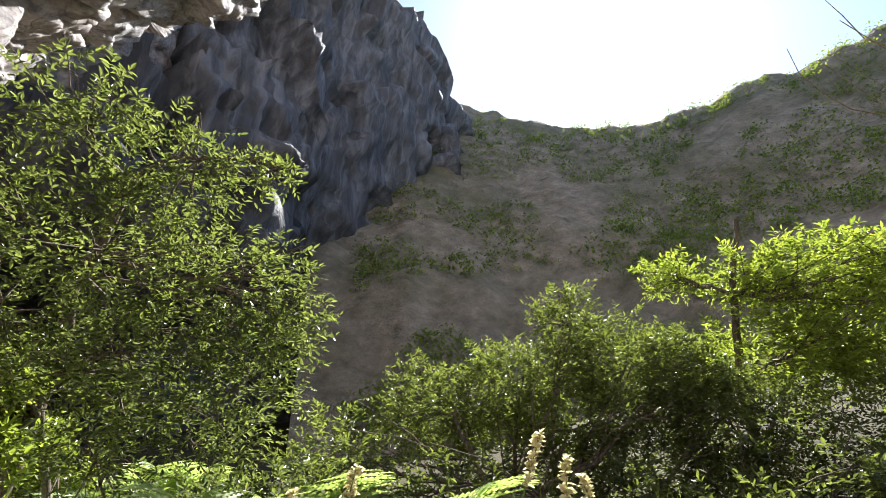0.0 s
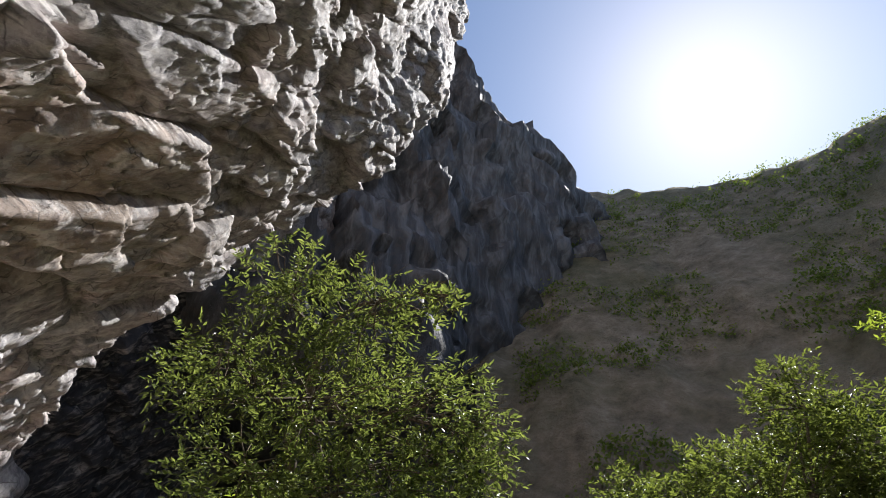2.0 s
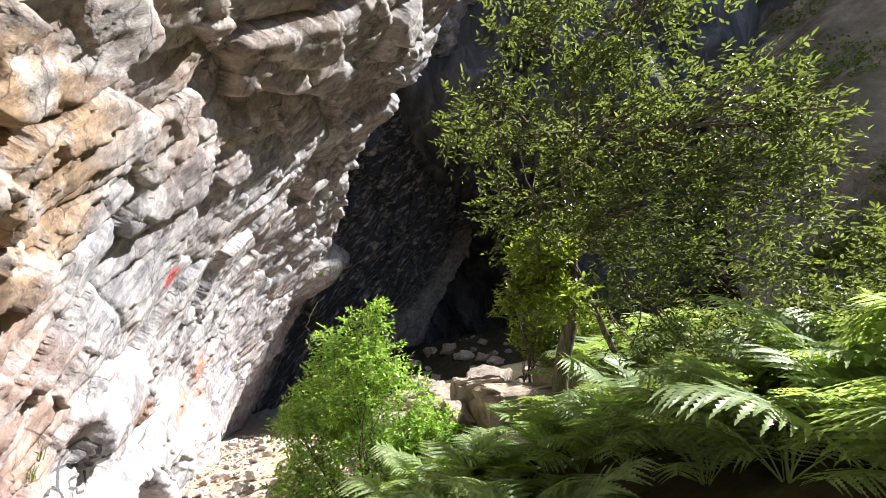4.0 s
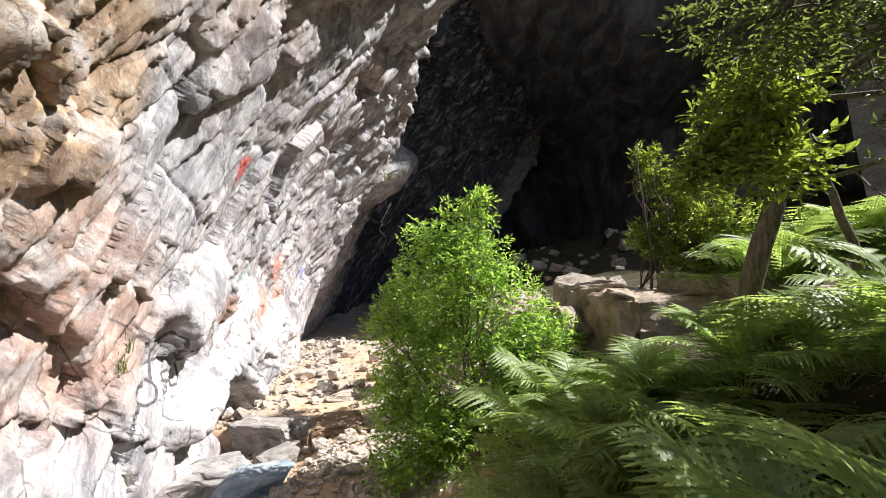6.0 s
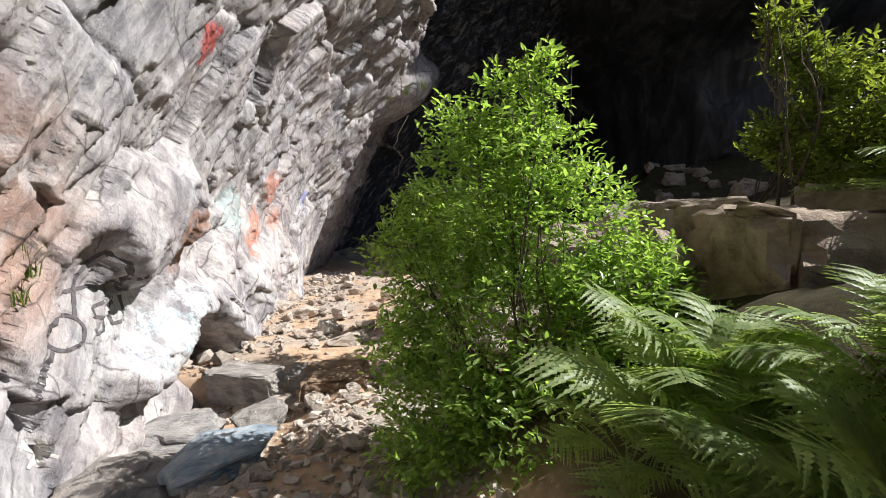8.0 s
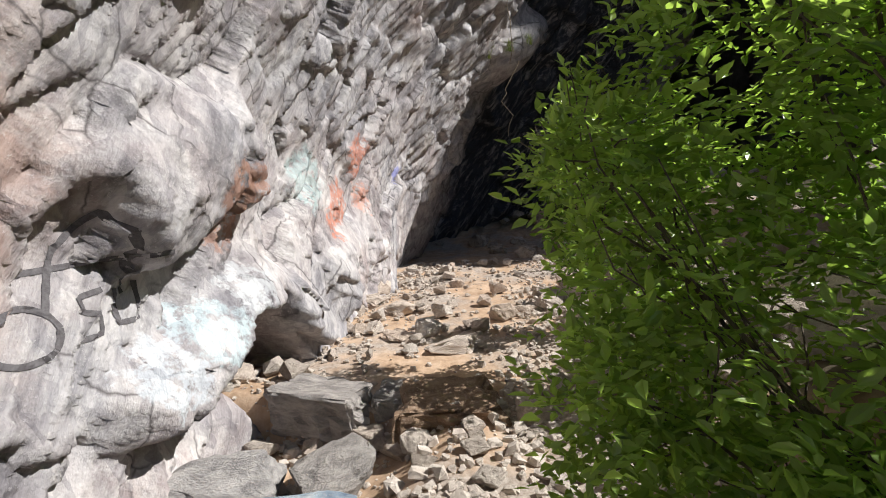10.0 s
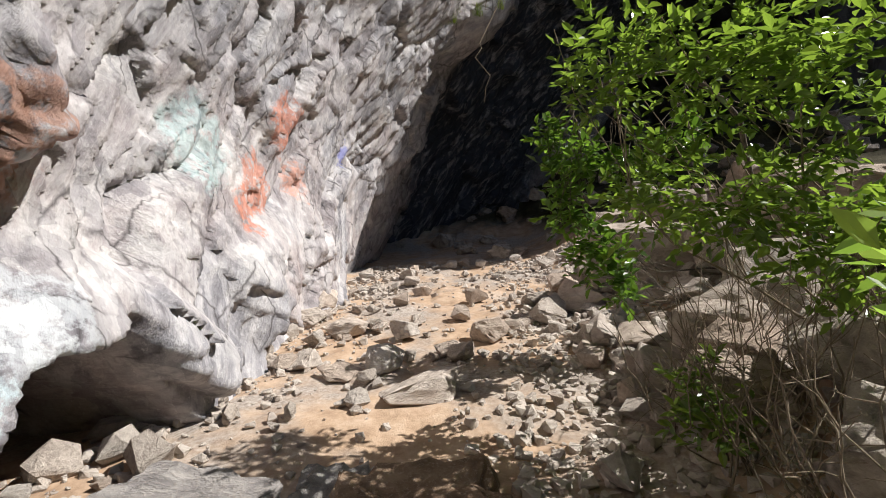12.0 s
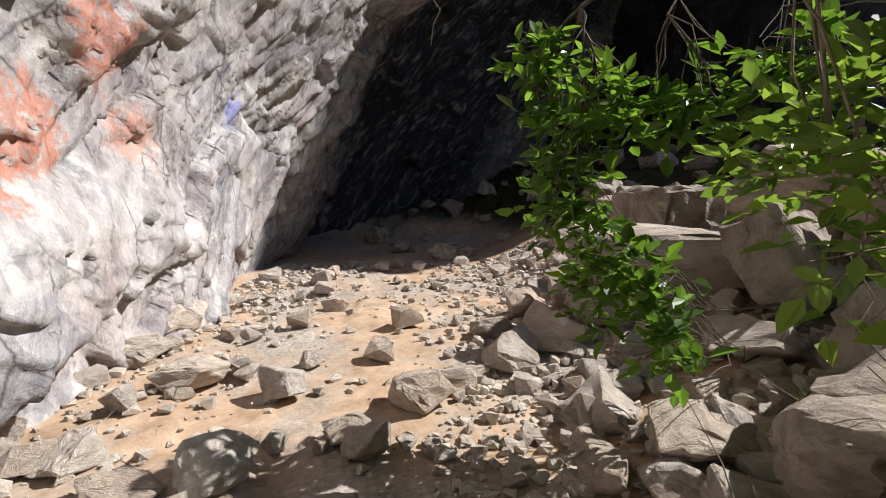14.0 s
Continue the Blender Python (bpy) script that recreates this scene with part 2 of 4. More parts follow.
def mat_ground():
    m = Nodes("dusty_orange_earth_and_gravel")
    big = m.noise(0.8, 5, 0.6)
    mid = m.noise(5, 7, 0.7)
    grit = m.noise(48, 6, 0.75)
    peb = m.cells(30, None, "F1", "Color")
    earth = m.ramp(mid, [(0.28, (0.30, 0.195, 0.125)), (0.5, (0.49, 0.345, 0.235)), (0.72, (0.62, 0.47, 0.35))])
    gravel = m.ramp(m.add("ShaderNodeSeparateColor") and m.noise(30, 3, 0.6), [(0.3, (0.22, 0.19, 0.17)), (0.6, (0.45, 0.41, 0.37)), (0.8, (0.6, 0.57, 0.53))])
    col = m.mix(m.ramp(big, [(0.46, (0, 0, 0)), (0.6, (0.8, 0.8, 0.8))]), earth, gravel)
    soil = m.ramp(mid, [(0.3, (0.03, 0.026, 0.015)), (0.6, (0.075, 0.065, 0.035)), (0.8, (0.12, 0.11, 0.05))])
    sep = m.add("ShaderNodeSeparateXYZ")
    m.link(m.coord, sep.inputs[0])
    # damp leafy soil uphill, dry trodden earth on the flat
    up = m.add("ShaderNodeMapRange", interpolation_type="SMOOTHSTEP")
    up.inputs["From Min"].default_value, up.inputs["From Max"].default_value = -1.30, -0.75
    m.link(m.math("ADD", sep.outputs["Z"], m.math("MULTIPLY", m.math("SUBTRACT", big, 0.5), 0.7)), up.inputs["Value"])
    col = m.mix(up.outputs["Result"], col, soil)
    h = m.math("ADD", m.math("MULTIPLY", mid, 0.8), m.math("MULTIPLY", grit, 0.45))
    return m.finish(col, 0.95, h, 0.6, 0.035, 0.15)


def mat_stone(name, tones, scale=1.0):
    m = Nodes(name)
    rnd = m.add("ShaderNodeObjectInfo").outputs["Random"]
    tc = m.add("ShaderNodeTexCoord").outputs["Object"]
    mid = m.noise(5 * scale, 7, 0.66, tc, 0.4)
    fine = m.noise(40 * scale, 5, 0.7, tc)
    col = m.ramp(mid, [(0.28, tones[0]), (0.5, tones[1]), (0.74, tones[2])])
    tint = m.ramp(rnd, [(0.0, (0.80, 0.75, 0.70)), (0.35, (1.05, 1.02, 0.99)), (0.7, (0.95, 0.83, 0.74)), (1.0, (1.15, 1.14, 1.12))])
    col = m.mix(1.0, col, tint, "MULTIPLY")
    dust = m.ramp(fine, [(0.52, (0, 0, 0)), (0.7, (0.5, 0.5, 0.5))])
    col = m.mix(dust, col, (0.55, 0.46, 0.38))
    return m.finish(col, 0.9, m.math("ADD", mid, m.math("MULTIPLY", fine, 0.4)), 0.9, 0.05, 0.2)


def mat_leaf(name, dark, light, glow, gloss=0.35):
    m = Nodes(name)
    rnd = m.add("ShaderNodeNewGeometry").outputs["Random Per Island"]
    patch = m.noise(1.6, 3, 0.6)
    v = m.math("ADD", m.math("MULTIPLY", rnd, 0.6), m.math("MULTIPLY", patch, 0.4))
    col = m.ramp(v, [(0.15, dark), (0.55, tuple((a + b) / 2 for a, b in zip(dark, light))), (0.85, light)])
    m.finish(col, gloss, None, spec=0.45)
    tr = m.add("ShaderNodeBsdfTranslucent")
    m.link(m.mix(1.0, col, glow, "MULTIPLY"), tr.inputs["Color"])
    mx = m.add("ShaderNodeMixShader")
    mx.inputs[0].default_value = 0.55
    m.link(m.bsdf.outputs[0], mx.inputs[1])
    m.link(tr.outputs[0], mx.inputs[2])
    m.link(mx.outputs[0], m.out.inputs["Surface"])
    return m.mat


def mat_bark(name, a, b):
    m = Nodes(name)
    tc = m.add("ShaderNodeTexCoord").outputs["Object"]
    g = m.noise(1, 6, 0.65, m.map((45, 45, 9), (0, 0, 0), tc))
    return m.finish(m.ramp(g, [(0.3, a), (0.7, b)]), 0.9, g, 0.7, 0.02, 0.15)


PAINT = [
    ((-4.3, 9.0, -0.52), 0.32, (0.78, 0.82, 0.82), 0.7),
    ((-4.4, 8.45, -0.72), 0.30, (0.62, 0.76, 0.79), 0.7),
    ((-4.5, 7.95, -0.9), 0.28, (0.66, 0.72, 0.76), 0.7),
    ((-5.1, 11.06, 0.5), 0.5, (0.50, 0.70, 0.69), 0.5),
    ((-4.4, 9.0, 0.25), 0.42, (0.46, 0.25, 0.17), 0.75),
    ((-5.2, 12.7, 0.9), 0.42, (0.62, 0.21, 0.11), 0.7),
    ((-5.2, 12.05, 0.2), 0.36, (0.62, 0.21, 0.11), 0.65),
    ((-5.2, 11.7, -0.1), 0.3, (0.66, 0.22, 0.12), 0.7),
    ((-5.2, 13.2, 0.25), 0.28, (0.66, 0.30, 0.20), 0.6),
    ((-5.0, 14.9, 0.75), 0.22, (0.16, 0.2, 0.62), 0.6),
    ((-4.17, 9.3, 2.62), 0.3, (0.66, 0.10, 0.09), 0.8),
]
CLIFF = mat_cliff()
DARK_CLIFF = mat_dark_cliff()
HILL = mat_hill()
GROUND = mat_ground()
STONE = mat_stone("pale_dusty_stone", ((0.36, 0.31, 0.28), (0.56, 0.51, 0.46), (0.72, 0.68, 0.63)))
BOULDER = mat_stone("grey_boulder_rock", ((0.15, 0.135, 0.12), (0.40, 0.355, 0.31), (0.58, 0.53, 0.47)), 1.0)
LEAF_TREE = mat_leaf("rowan_leaf", (0.05, 0.072, 0.032), (0.18, 0.22, 0.09), (1.6, 1.55, 0.75))
LEAF_BUSH = mat_leaf("bright_bush_leaf", (0.15, 0.23, 0.07), (0.38, 0.51, 0.18), (1.6, 1.7, 0.7), 0.25)
LEAF_DEEP = mat_leaf("deep_green_leaf", (0.045, 0.085, 0.022), (0.15, 0.25, 0.055), (1.7, 1.8, 0.7), 0.3)
LEAF_MID = mat_leaf("mid_green_leaf", (0.07, 0.115, 0.03), (0.22, 0.31, 0.08), (1.6, 1.65, 0.7), 0.28)
LEAF_DARK = mat_leaf("dark_shrub_leaf", (0.05, 0.066, 0.026), (0.15, 0.18, 0.062), (1.7, 1.7, 0.8))
LEAF_GOLD = mat_leaf("yellow_green_leaf", (0.10, 0.15, 0.035), (0.29, 0.35, 0.09), (1.6, 1.55, 0.7))
FERN_LEAF = mat_leaf("fern_frond", (0.19, 0.27, 0.11), (0.42, 0.50, 0.25), (1.5, 1.5, 0.8), 0.45)
GRASS_LEAF = mat_leaf("grass_blade", (0.09, 0.14, 0.03), (0.24, 0.28, 0.09), (1.5, 1.5, 0.7), 0.5)
FLOWER = mat_leaf("cream_flower", (0.55, 0.50, 0.30), (0.78, 0.74, 0.55), (1.0, 0.98, 0.8), 0.7)
BARK = mat_bark("grey_brown_bark", (0.05, 0.04, 0.03), (0.22, 0.18, 0.14))
TWIG = mat_bark("dry_twig", (0.12, 0.09, 0.06), (0.32, 0.26, 0.19))


# ---------------------------------------------------------------- the lie of the land
def path_x(y):
    return np.interp(y, [0, 2, 4, 6.2, 8, 30], [0, -1.27, -1.5, -2.25, -2.45, -2.6])


def ground_z(x, y):
    x, y = np.asarray(x, float), np.asarray(y, float)
    p = np.interp(y, [-60, -10, 0, 2, 4, 6.2, 8, 18, 30, 60], [8, 1.5, 0.05, -0.4, -0.9, -1.37, -1.58, -1.58, -1.3, -1.0])
    dx = x - path_x(y)
    right = smooth(dx, 0.5, 3.2) * np.interp(y, [-5, 2, 6, 9, 14, 22], [0.9, 1.2, 1.5, 1.0, 0.85, 1.3]) + 0.16 * np.clip(dx - 3, 0, 30)
    left = smooth(-dx, 0.5, 2.0) * (-1.58 - 0.38 * (1 - smooth(y, 8.95, 9.2)) - p) - 0.22 * smooth(-dx, 0.15, 0.8) * smooth(y, 6.5, 7.5) * (1 - smooth(y, 8.8, 9.25)) * (1 - smooth(-dx, 0.9, 1.8))
    far = smooth(np.hypot(x, y), 40, 90)
    return (p + right + left) * (1 - far) + 3.0 * far


def wall_base(y):
    return np.interp(y, [-30, 0, 5, 8, 10, 13, 15, 17, 18.7, 20, 22, 24, 26, 29, 33], [-5.6, -5.2, -4.95, -4.9, -4.9, -5.3, -5.25, -5.05, -4.9, -4.7, -3.8, -2.9, -1.6, 0.6, 3.0])


def overhang(z, y):
    """How far the face stands out over its foot: steep beside the path, a straight lean towards the cave, a roof high up."""
    steep = np.interp(z, [-4, -1.6, 0, 1, 2.6, 4, 5.5, 8, 9.3, 11.7, 21, 45, 70], [0.5, 0.35, 0, 0.12, 0.65, 1.3, 2.0, 3.6, 4.5, 6.0, 10.0, 14.5, 17.5])
    lean = np.interp(z, [-4, -2, -1.2, 0.64, 1.35, 3.33, 4.4, 5.5, 8, 9.3, 11.7, 21, 45, 70], [-1.4, -0.95, -0.6, 0.25, 0.6, 1.55, 2.0, 2.5, 3.7, 4.5, 6.0, 10.0, 14.5, 17.5])
    k = smooth(y, 13.5, 17.5)
    roof = smooth(y, 7.5, 12.5) * np.interp(z, [3, 4, 5.5, 8, 11.7, 16, 21, 45], [0, 0.12, 0.48, 0.85, 1.4, 2.7, 3.4, 3.0])
    return steep * (1 - k) + lean * k + roof


def wall_edge(z):
    """Where along the wall the sunlit face breaks back into the cave."""
    return np.interp(z, [-2, 0, 3.2, 4.6, 6.3, 8, 12, 21, 45], [19.2, 19.4, 19.6, 19.3, 16.0, 14.6, 13.6, 13, 12])


def build_cliff():
    us = spread([(-26, 0.6), (-6, 0.3), (2, 0.08), (5.5, 0.036), (14, 0.036), (19, 0.05), (27, 0.07), (38, 0.5)])
    vs = spread([(-2.4, 0.06), (-1.7, 0.034), (2.5, 0.036), (5, 0.05), (13, 0.085), (25, 0.25), (70, 1.4)])
    U, V = [a.ravel() for a in np.meshgrid(us, vs, indexing="ij")]
    edge = wall_edge(V)
    over = np.clip(U - edge, 0, None)
    y = U.copy()
    x = wall_base(y) + overhang(V, y) - np.interp(V, [-2, 4, 8, 14, 30], [1.1, 1.3, 1.7, 3.0, 4.0]) * smooth(over, 0, 1.3)
    z = V.copy()
    n = np.stack([np.full_like(x, 0.88), np.zeros_like(x), np.full_like(x, -0.42)], -1)
    P = np.stack([x, y, z], -1)
    # beds: along a, across b
    a, b = 0.54 * y + 0.84 * z, 0.84 * y - 0.54 * z
    Q = np.stack([x * 0.9, b, a * 0.42], -1)
    warp = np.stack([fbm(P * 0.8 + 3, 3), fbm(P * 0.8 + 31, 3), fbm(P * 0.8 + 57, 3)], -1) * 0.09
    h1, c1 = facets(Q / 1.15 + warp)
    h2, c2 = facets(Q / 0.44 + warp * 2 + 11)
    h3, c3 = facets(Q / 0.16 + warp * 3 + 23)
    # broken blocks where the face is loose, smooth beds elsewhere
    loose = smooth(fbm(P * 0.45 + 71, 2), -0.12, 0.3)
    blocky = np.exp(-((y - 5.2) / 1.6) ** 2 - ((z - 2.3) / 1.5) ** 2)
    k = 0.55 + 0.75 * loose
    d = (0.30 + 0.14 * blocky) * h1 + k * (0.095 + 0.12 * blocky) * h2 + k * 0.022 * h3
    d -= (0.07 + 0.09 * blocky) * np.exp(-c1 / 0.035) + k * 0.016 * np.exp(-c2 / 0.04)
    d += 0.20 * fbm(P * 0.28 + 5, 3) + 0.035 * fbm(np.stack([x * 3, b * 6, a * 0.9], -1), 4) + 0.022 * fbm(np.stack([x * 7, b * 15, a * 2.2], -1), 3) + 0.012 * fbm(np.stack([x * 8, b * 30, a * 4], -1), 2)
    # thin beds breaking off in sharp ledges
    w1 = b * 2.1 + 0.9 * fbm(P * 0.7 + 13, 3) + 0.25 * fbm(P * 3 + 2, 2)
    w2 = b * 6.3 + 1.6 * fbm(P * 0.9 + 47, 3) + 0.3 * fbm(P * 5 + 9, 2)
    where1 = smooth(fbm(P * (0.5, 0.9, 0.5) + 19, 2), -0.25, 0.25)
    where2 = smooth(fbm(P * (0.8, 1.3, 0.8) + 63, 2), -0.3, 0.2)
    d += 0.11 * where1 * (w1 - np.floor(w1) - 0.5) + 0.045 * where2 * (w2 - np.floor(w2) - 0.5)
    # deeper broken ledges high up
    up = smooth(V, 3.5, 8)
    Q4 = np.stack([x * 0.8, b, a * 0.24], -1)
    h4, c4 = facets(Q4 / 1.7 + warp + 41)
    h5, c5 = facets(Q4 / 0.55 + warp * 2 + 91)
    d += up * (0.52 * h4 - 0.25 * np.exp(-c4 / 0.05) + 0.13 * h5 - 0.03 * np.exp(-c5 / 0.05))
    near_path = smooth(V, -2.0, 0.2)
    d = np.clip(d, -1.5, 0.55 + 1.2 * up) * (0.75 + 0.25 * near_path)
    # a leaning slab with a hollow under it
    def rib(y0, z0, y1, z1, w, amp):
        ly, lz = y1 - y0, z1 - z0
        L = math.hypot(ly, lz)
        t = ((y - y0) * ly + (z - z0) * lz) / (L * L)
        s = ((y - y0) * lz - (z - z0) * ly) / L
        ss = np.clip(np.abs(s) / w, 0, 1)
        return amp * np.sqrt(np.clip(1 - ss ** 2.6, 0, 1)) * smooth(t, -0.15, 0.1) * (1 - smooth(t, 0.9, 1.15)), t, s
    ridge = 0.05 * fbm(np.stack([x * 2, y * 2.2, z * 11], -1), 4) + 0.02 * fbm(P * (4, 9, 22), 3)
    for args in RIBS:
        bulge = rib(*args)[0]
        d = d * (1 - 0.45 * bulge / args[5]) + bulge + ridge * bulge / args[5]
    _, ts, ss = rib(*RIBS[0])
    d -= 0.42 * smooth(ss, 0.2, 0.3) * (1 - smooth(ss, 0.6, 1.0)) * smooth(ts, -0.1, 0.3) * (1 - smooth(ts, 1.0, 1.2))
    hollow = np.exp(-(((y - 9.45) / 0.72) ** 2 + ((z + 1.50 + 0.80 * (y - 9.42)) / 0.76) ** 2) ** 11)
    P = P + n * d[:, None]
    P[:, 0] -= 3.4 * hollow
    nose = np.exp(-(((y - 18.6) / 0.95) ** 2 + ((z - 4.0 - 0.5 * (y - 18.6)) / 0.8) ** 2) ** 1.6)
    P += nose[:, None] * np.array([0.95, -0.15, 0.1])
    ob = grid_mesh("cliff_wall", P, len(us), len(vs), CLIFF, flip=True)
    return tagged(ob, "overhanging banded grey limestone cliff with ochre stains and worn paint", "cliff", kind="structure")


RIBS = [
    (7.7, -1.0, 9.35, -0.40, 0.23, 0.42),
    (9.5, -0.46, 10.4, -1.18, 0.28, 0.36),
    (7.85, 0.30, 9.25, 0.90, 0.48, 0.44),
    (11.2, -0.85, 13.5, -0.2, 0.5, 0.36),
    (12.3, 0.9, 13.6, 1.9, 0.4, 0.22),
]
cliff_wall = build_cliff()


def build_back_cliff():
    xs = spread([(-30, 1.0), (-8, 0.35), (14, 0.35), (44, 0.8), (60, 1.2)])
    vs = spread([(0, 0.006), (0.15, 0.006), (0.5, 0.014), (1, 0.014)])
    X, T = [a.ravel() for a in np.meshgrid(xs, vs, indexing="ij")]
    top = np.interp(X, [-30, 5, 14.8, 26, 43, 60], [97, 90, 75, 62, 47, 41])
    Z = -3 + (top + 3) * T
    P = np.stack([X, np.full_like(X, 30.3), Z], -1)
    Q = np.stack([X * 0.85 + Z * 0.4, X * 0, Z * 0.5 - X * 0.2], -1)
    w = np.stack([fbm(P * 0.2 + 3, 3), fbm(P * 0.2 + 9, 3), fbm(P * 0.2 + 27, 3)], -1) * 0.6
    h1, c1 = facets(Q / 6 + w)
    h2, c2 = facets(Q / 1.9 + w * 2)
    d = 2.6 * h1 + 0.55 * h2 + 2.0 * fbm(P * 0.12, 4) + 0.3 * fbm(P * 1.5, 3)
    cave = np.exp(-(((X - 5.0) / 6.0) ** 2 + ((Z - 3.0) / 7.5) ** 2) ** 2)
    P[:, 1] += -d + 11 * cave
    # leans out above the cave, and roofs it over near the wall
    lean = 0.10 * np.clip(Z - 8, 0, 30) - 0.12 * np.clip(Z - 38, 0, 60)
    roof = 9.7 * smooth(Z, 7, 13) - 0.2 * np.clip(Z - 13, 0, 80) + 0.35 * np.clip(d, -3, 1)
    side = smooth(X, 13, 24)
    P[:, 1] -= lean * side + roof * (1 - side)
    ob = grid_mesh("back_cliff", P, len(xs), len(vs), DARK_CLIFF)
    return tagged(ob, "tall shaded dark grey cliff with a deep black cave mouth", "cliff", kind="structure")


back_cliff = build_back_cliff()


def build_hill():
    az = np.radians(np.arange(38, 262, 0.7))
    rs = spread([(17, 0.7), (60, 0.9), (75, 3), (140, 8)])
    A, R = [a.ravel() for a in np.meshgrid(az, rs, indexing="ij")]
    el = np.interp(np.degrees(A), [38, 50, 56, 65, 75, 82, 90, 95, 106, 120, 150, 200, 262], [40, 44, 43, 40, 38, 36.8, 36.8, 37.8, 36, 33, 25, 14, 10])
    P0 = np.stack([np.sin(A) * R, np.cos(A) * R, R * 0], -1)
    top = 62 * np.tan(np.radians(el))
    rise = np.clip((R - 18) / 44, 0, 1)
    Z = -0.4 + (top + 0.4) * (0.55 * rise + 0.45 * rise ** 1.8) - np.clip(R - 62, 0, 200) * 0.25
    Z += (2.6 * fbm(P0 * 0.10, 4) + 1.2 * fbm(P0 * 0.5, 3)) * smooth(R, 19, 30)
    Z -= 3.0 * (1 - smooth(R, 17, 21))
    P0[:, 2] = Z
    ob = grid_mesh("hillside", P0, len(az), len(rs), HILL)
    return tagged(ob, "steep shaded brown hillside across the gully", "hillside", kind="structure")


hillside = build_hill()


GROUND_GRID = []


def build_ground():
    xs = spread([(-400, 60), (-60, 8), (-9, 0.6), (-6, 0.08), (-3, 0.05), (0, 0.06), (5, 0.18), (14, 0.7), (60, 9), (400, 60)])
    ys = spread([(-400, 60), (-40, 6), (-4, 0.4), (3, 0.12), (8, 0.05), (15, 0.05), (20, 0.12), (32, 0.6), (60, 6), (400, 60)])
    X, Y = [a.ravel() for a in np.meshgrid(xs, ys, indexing="ij")]
    Z = ground_z(X, Y)
    P = np.stack([X, Y, Z * 0], -1)
    near = 1 - smooth(np.hypot(X, Y - 8), 20, 40)
    h, c = facets(P / 0.5 + 3)
    rub = smooth(fbm(P * 0.5 + 8, 3), -0.1, 0.4)
    Z = Z + near * (0.10 * fbm(P * 0.7, 4) + 0.025 * fbm(P * 4, 3) + 0.05 * rub * h)
    cavey = smooth(Y, 19.5, 25) * near
    Z = Z + cavey * (0.5 + 0.5 * fbm(P * 0.5, 4) + 0.35 * facets(P / 0.9)[0])
    P[:, 2] = Z
    GROUND_GRID.extend([xs, ys, Z.reshape(len(xs), len(ys))])
    ob = grid_mesh("ground", P, len(xs), len(ys), GROUND)
    return tagged(ob, "dry orange trodden earth with grit running up to leafy soil", "ground", kind="structure")


ground = build_ground()


# ---------------------------------------------------------------- helpers for things
def thing(name, at, label, category, group=""):
    ob = new(name)
    ob.location = at
    return tagged(ob, label, category, group)


def put(name, me, parent, m=None, label=""):
    ob = new(name, me)
    ob.parent = parent
    if m is not None:
        ob.matrix_basis = m
    if label:
        tagged(ob, label)
    return ob


def tube(points, radii, sides=6):
    """Vertices and triangles of a tapering tube along points."""
    pts = np.asarray(points, float)
    tan = np.gradient(pts, axis=0)
    tan /= np.linalg.norm(tan, axis=1)[:, None] + 1e-9
    ref = np.array([0.3, 0.9, 0.31])
    e1 = np.cross(tan, ref)
    e1 /= np.linalg.norm(e1, axis=1)[:, None] + 1e-9
    e2 = np.cross(tan, e1)
    an = np.linspace(0, 2 * np.pi, sides, endpoint=False)
    ring = e1[:, None] * np.cos(an)[None, :, None] + e2[:, None] * np.sin(an)[None, :, None]
    v = (pts[:, None] + ring * np.asarray(radii)[:, None, None]).reshape(-1, 3)
    f = []
    for i in range(len(pts) - 1):
        for j in range(sides):
            a, b = i * sides + j, i * sides + (j + 1) % sides
            f += [(a, b, b + sides), (a, b + sides, a + sides)]
    return v, np.array(f)


def join(parts):
    vs, fs, k = [], [], 0
    for v, f in parts:
        vs.append(v)
        fs.append(np.asarray(f) + k)
        k += len(v)
    return np.concatenate(vs), np.concatenate(fs)


def bend(p0, p1, rng, sag=0.12, n=6):
    """A slightly crooked line from p0 to p1."""
    p0, p1 = np.asarray(p0, float), np.asarray(p1, float)
    t = np.linspace(0, 1, n)[:, None]
    L = np.linalg.norm(p1 - p0)
    off = rng.normal(0, sag * L * 0.35, 3)
    wig = rng.normal(0, 0.03 * L, (n, 3)) * np.sin(t * np.pi)
    return p0 + (p1 - p0) * t + np.sin(t * np.pi) * off + wig


def leaves(base, way, size, rng, width=0.42, droop=0.25):
    """Pointed, folded leaves: six corners each, from base along way."""
    n = len(base)
    way = way / (np.linalg.norm(way, axis=1)[:, None] + 1e-9)
    up = np.tile([0.0, 0.0, 1.0], (n, 1)) + rng.normal(0, 0.45, (n, 3))
    side = np.cross(way, up)
    side /= np.linalg.norm(side, axis=1)[:, None] + 1e-9
    nor = np.cross(side, way)
    s = np.asarray(size)[:, None]
    tip = base + way * s - nor * s * droop * rng.rand(n, 1)
    m1 = base + way * s * 0.38
    m2 = base + way * s * 0.72 - nor * s * droop * 0.35
    w = width * s * 0.5
    fold = nor * w * 0.35
    v = np.stack([base, m1 + side * w + fold, m2 + side * w * 0.72 + fold, tip, m2 - side * w * 0.72 + fold, m1 - side * w + fold], 1)
    k = (np.arange(n) * 6)[:, None, None]
    f = np.array([[0, 1, 2], [0, 2, 3], [0, 3, 4], [0, 4, 5]])[None] + k
    return v.reshape(-1, 3), f.reshape(-1, 3)


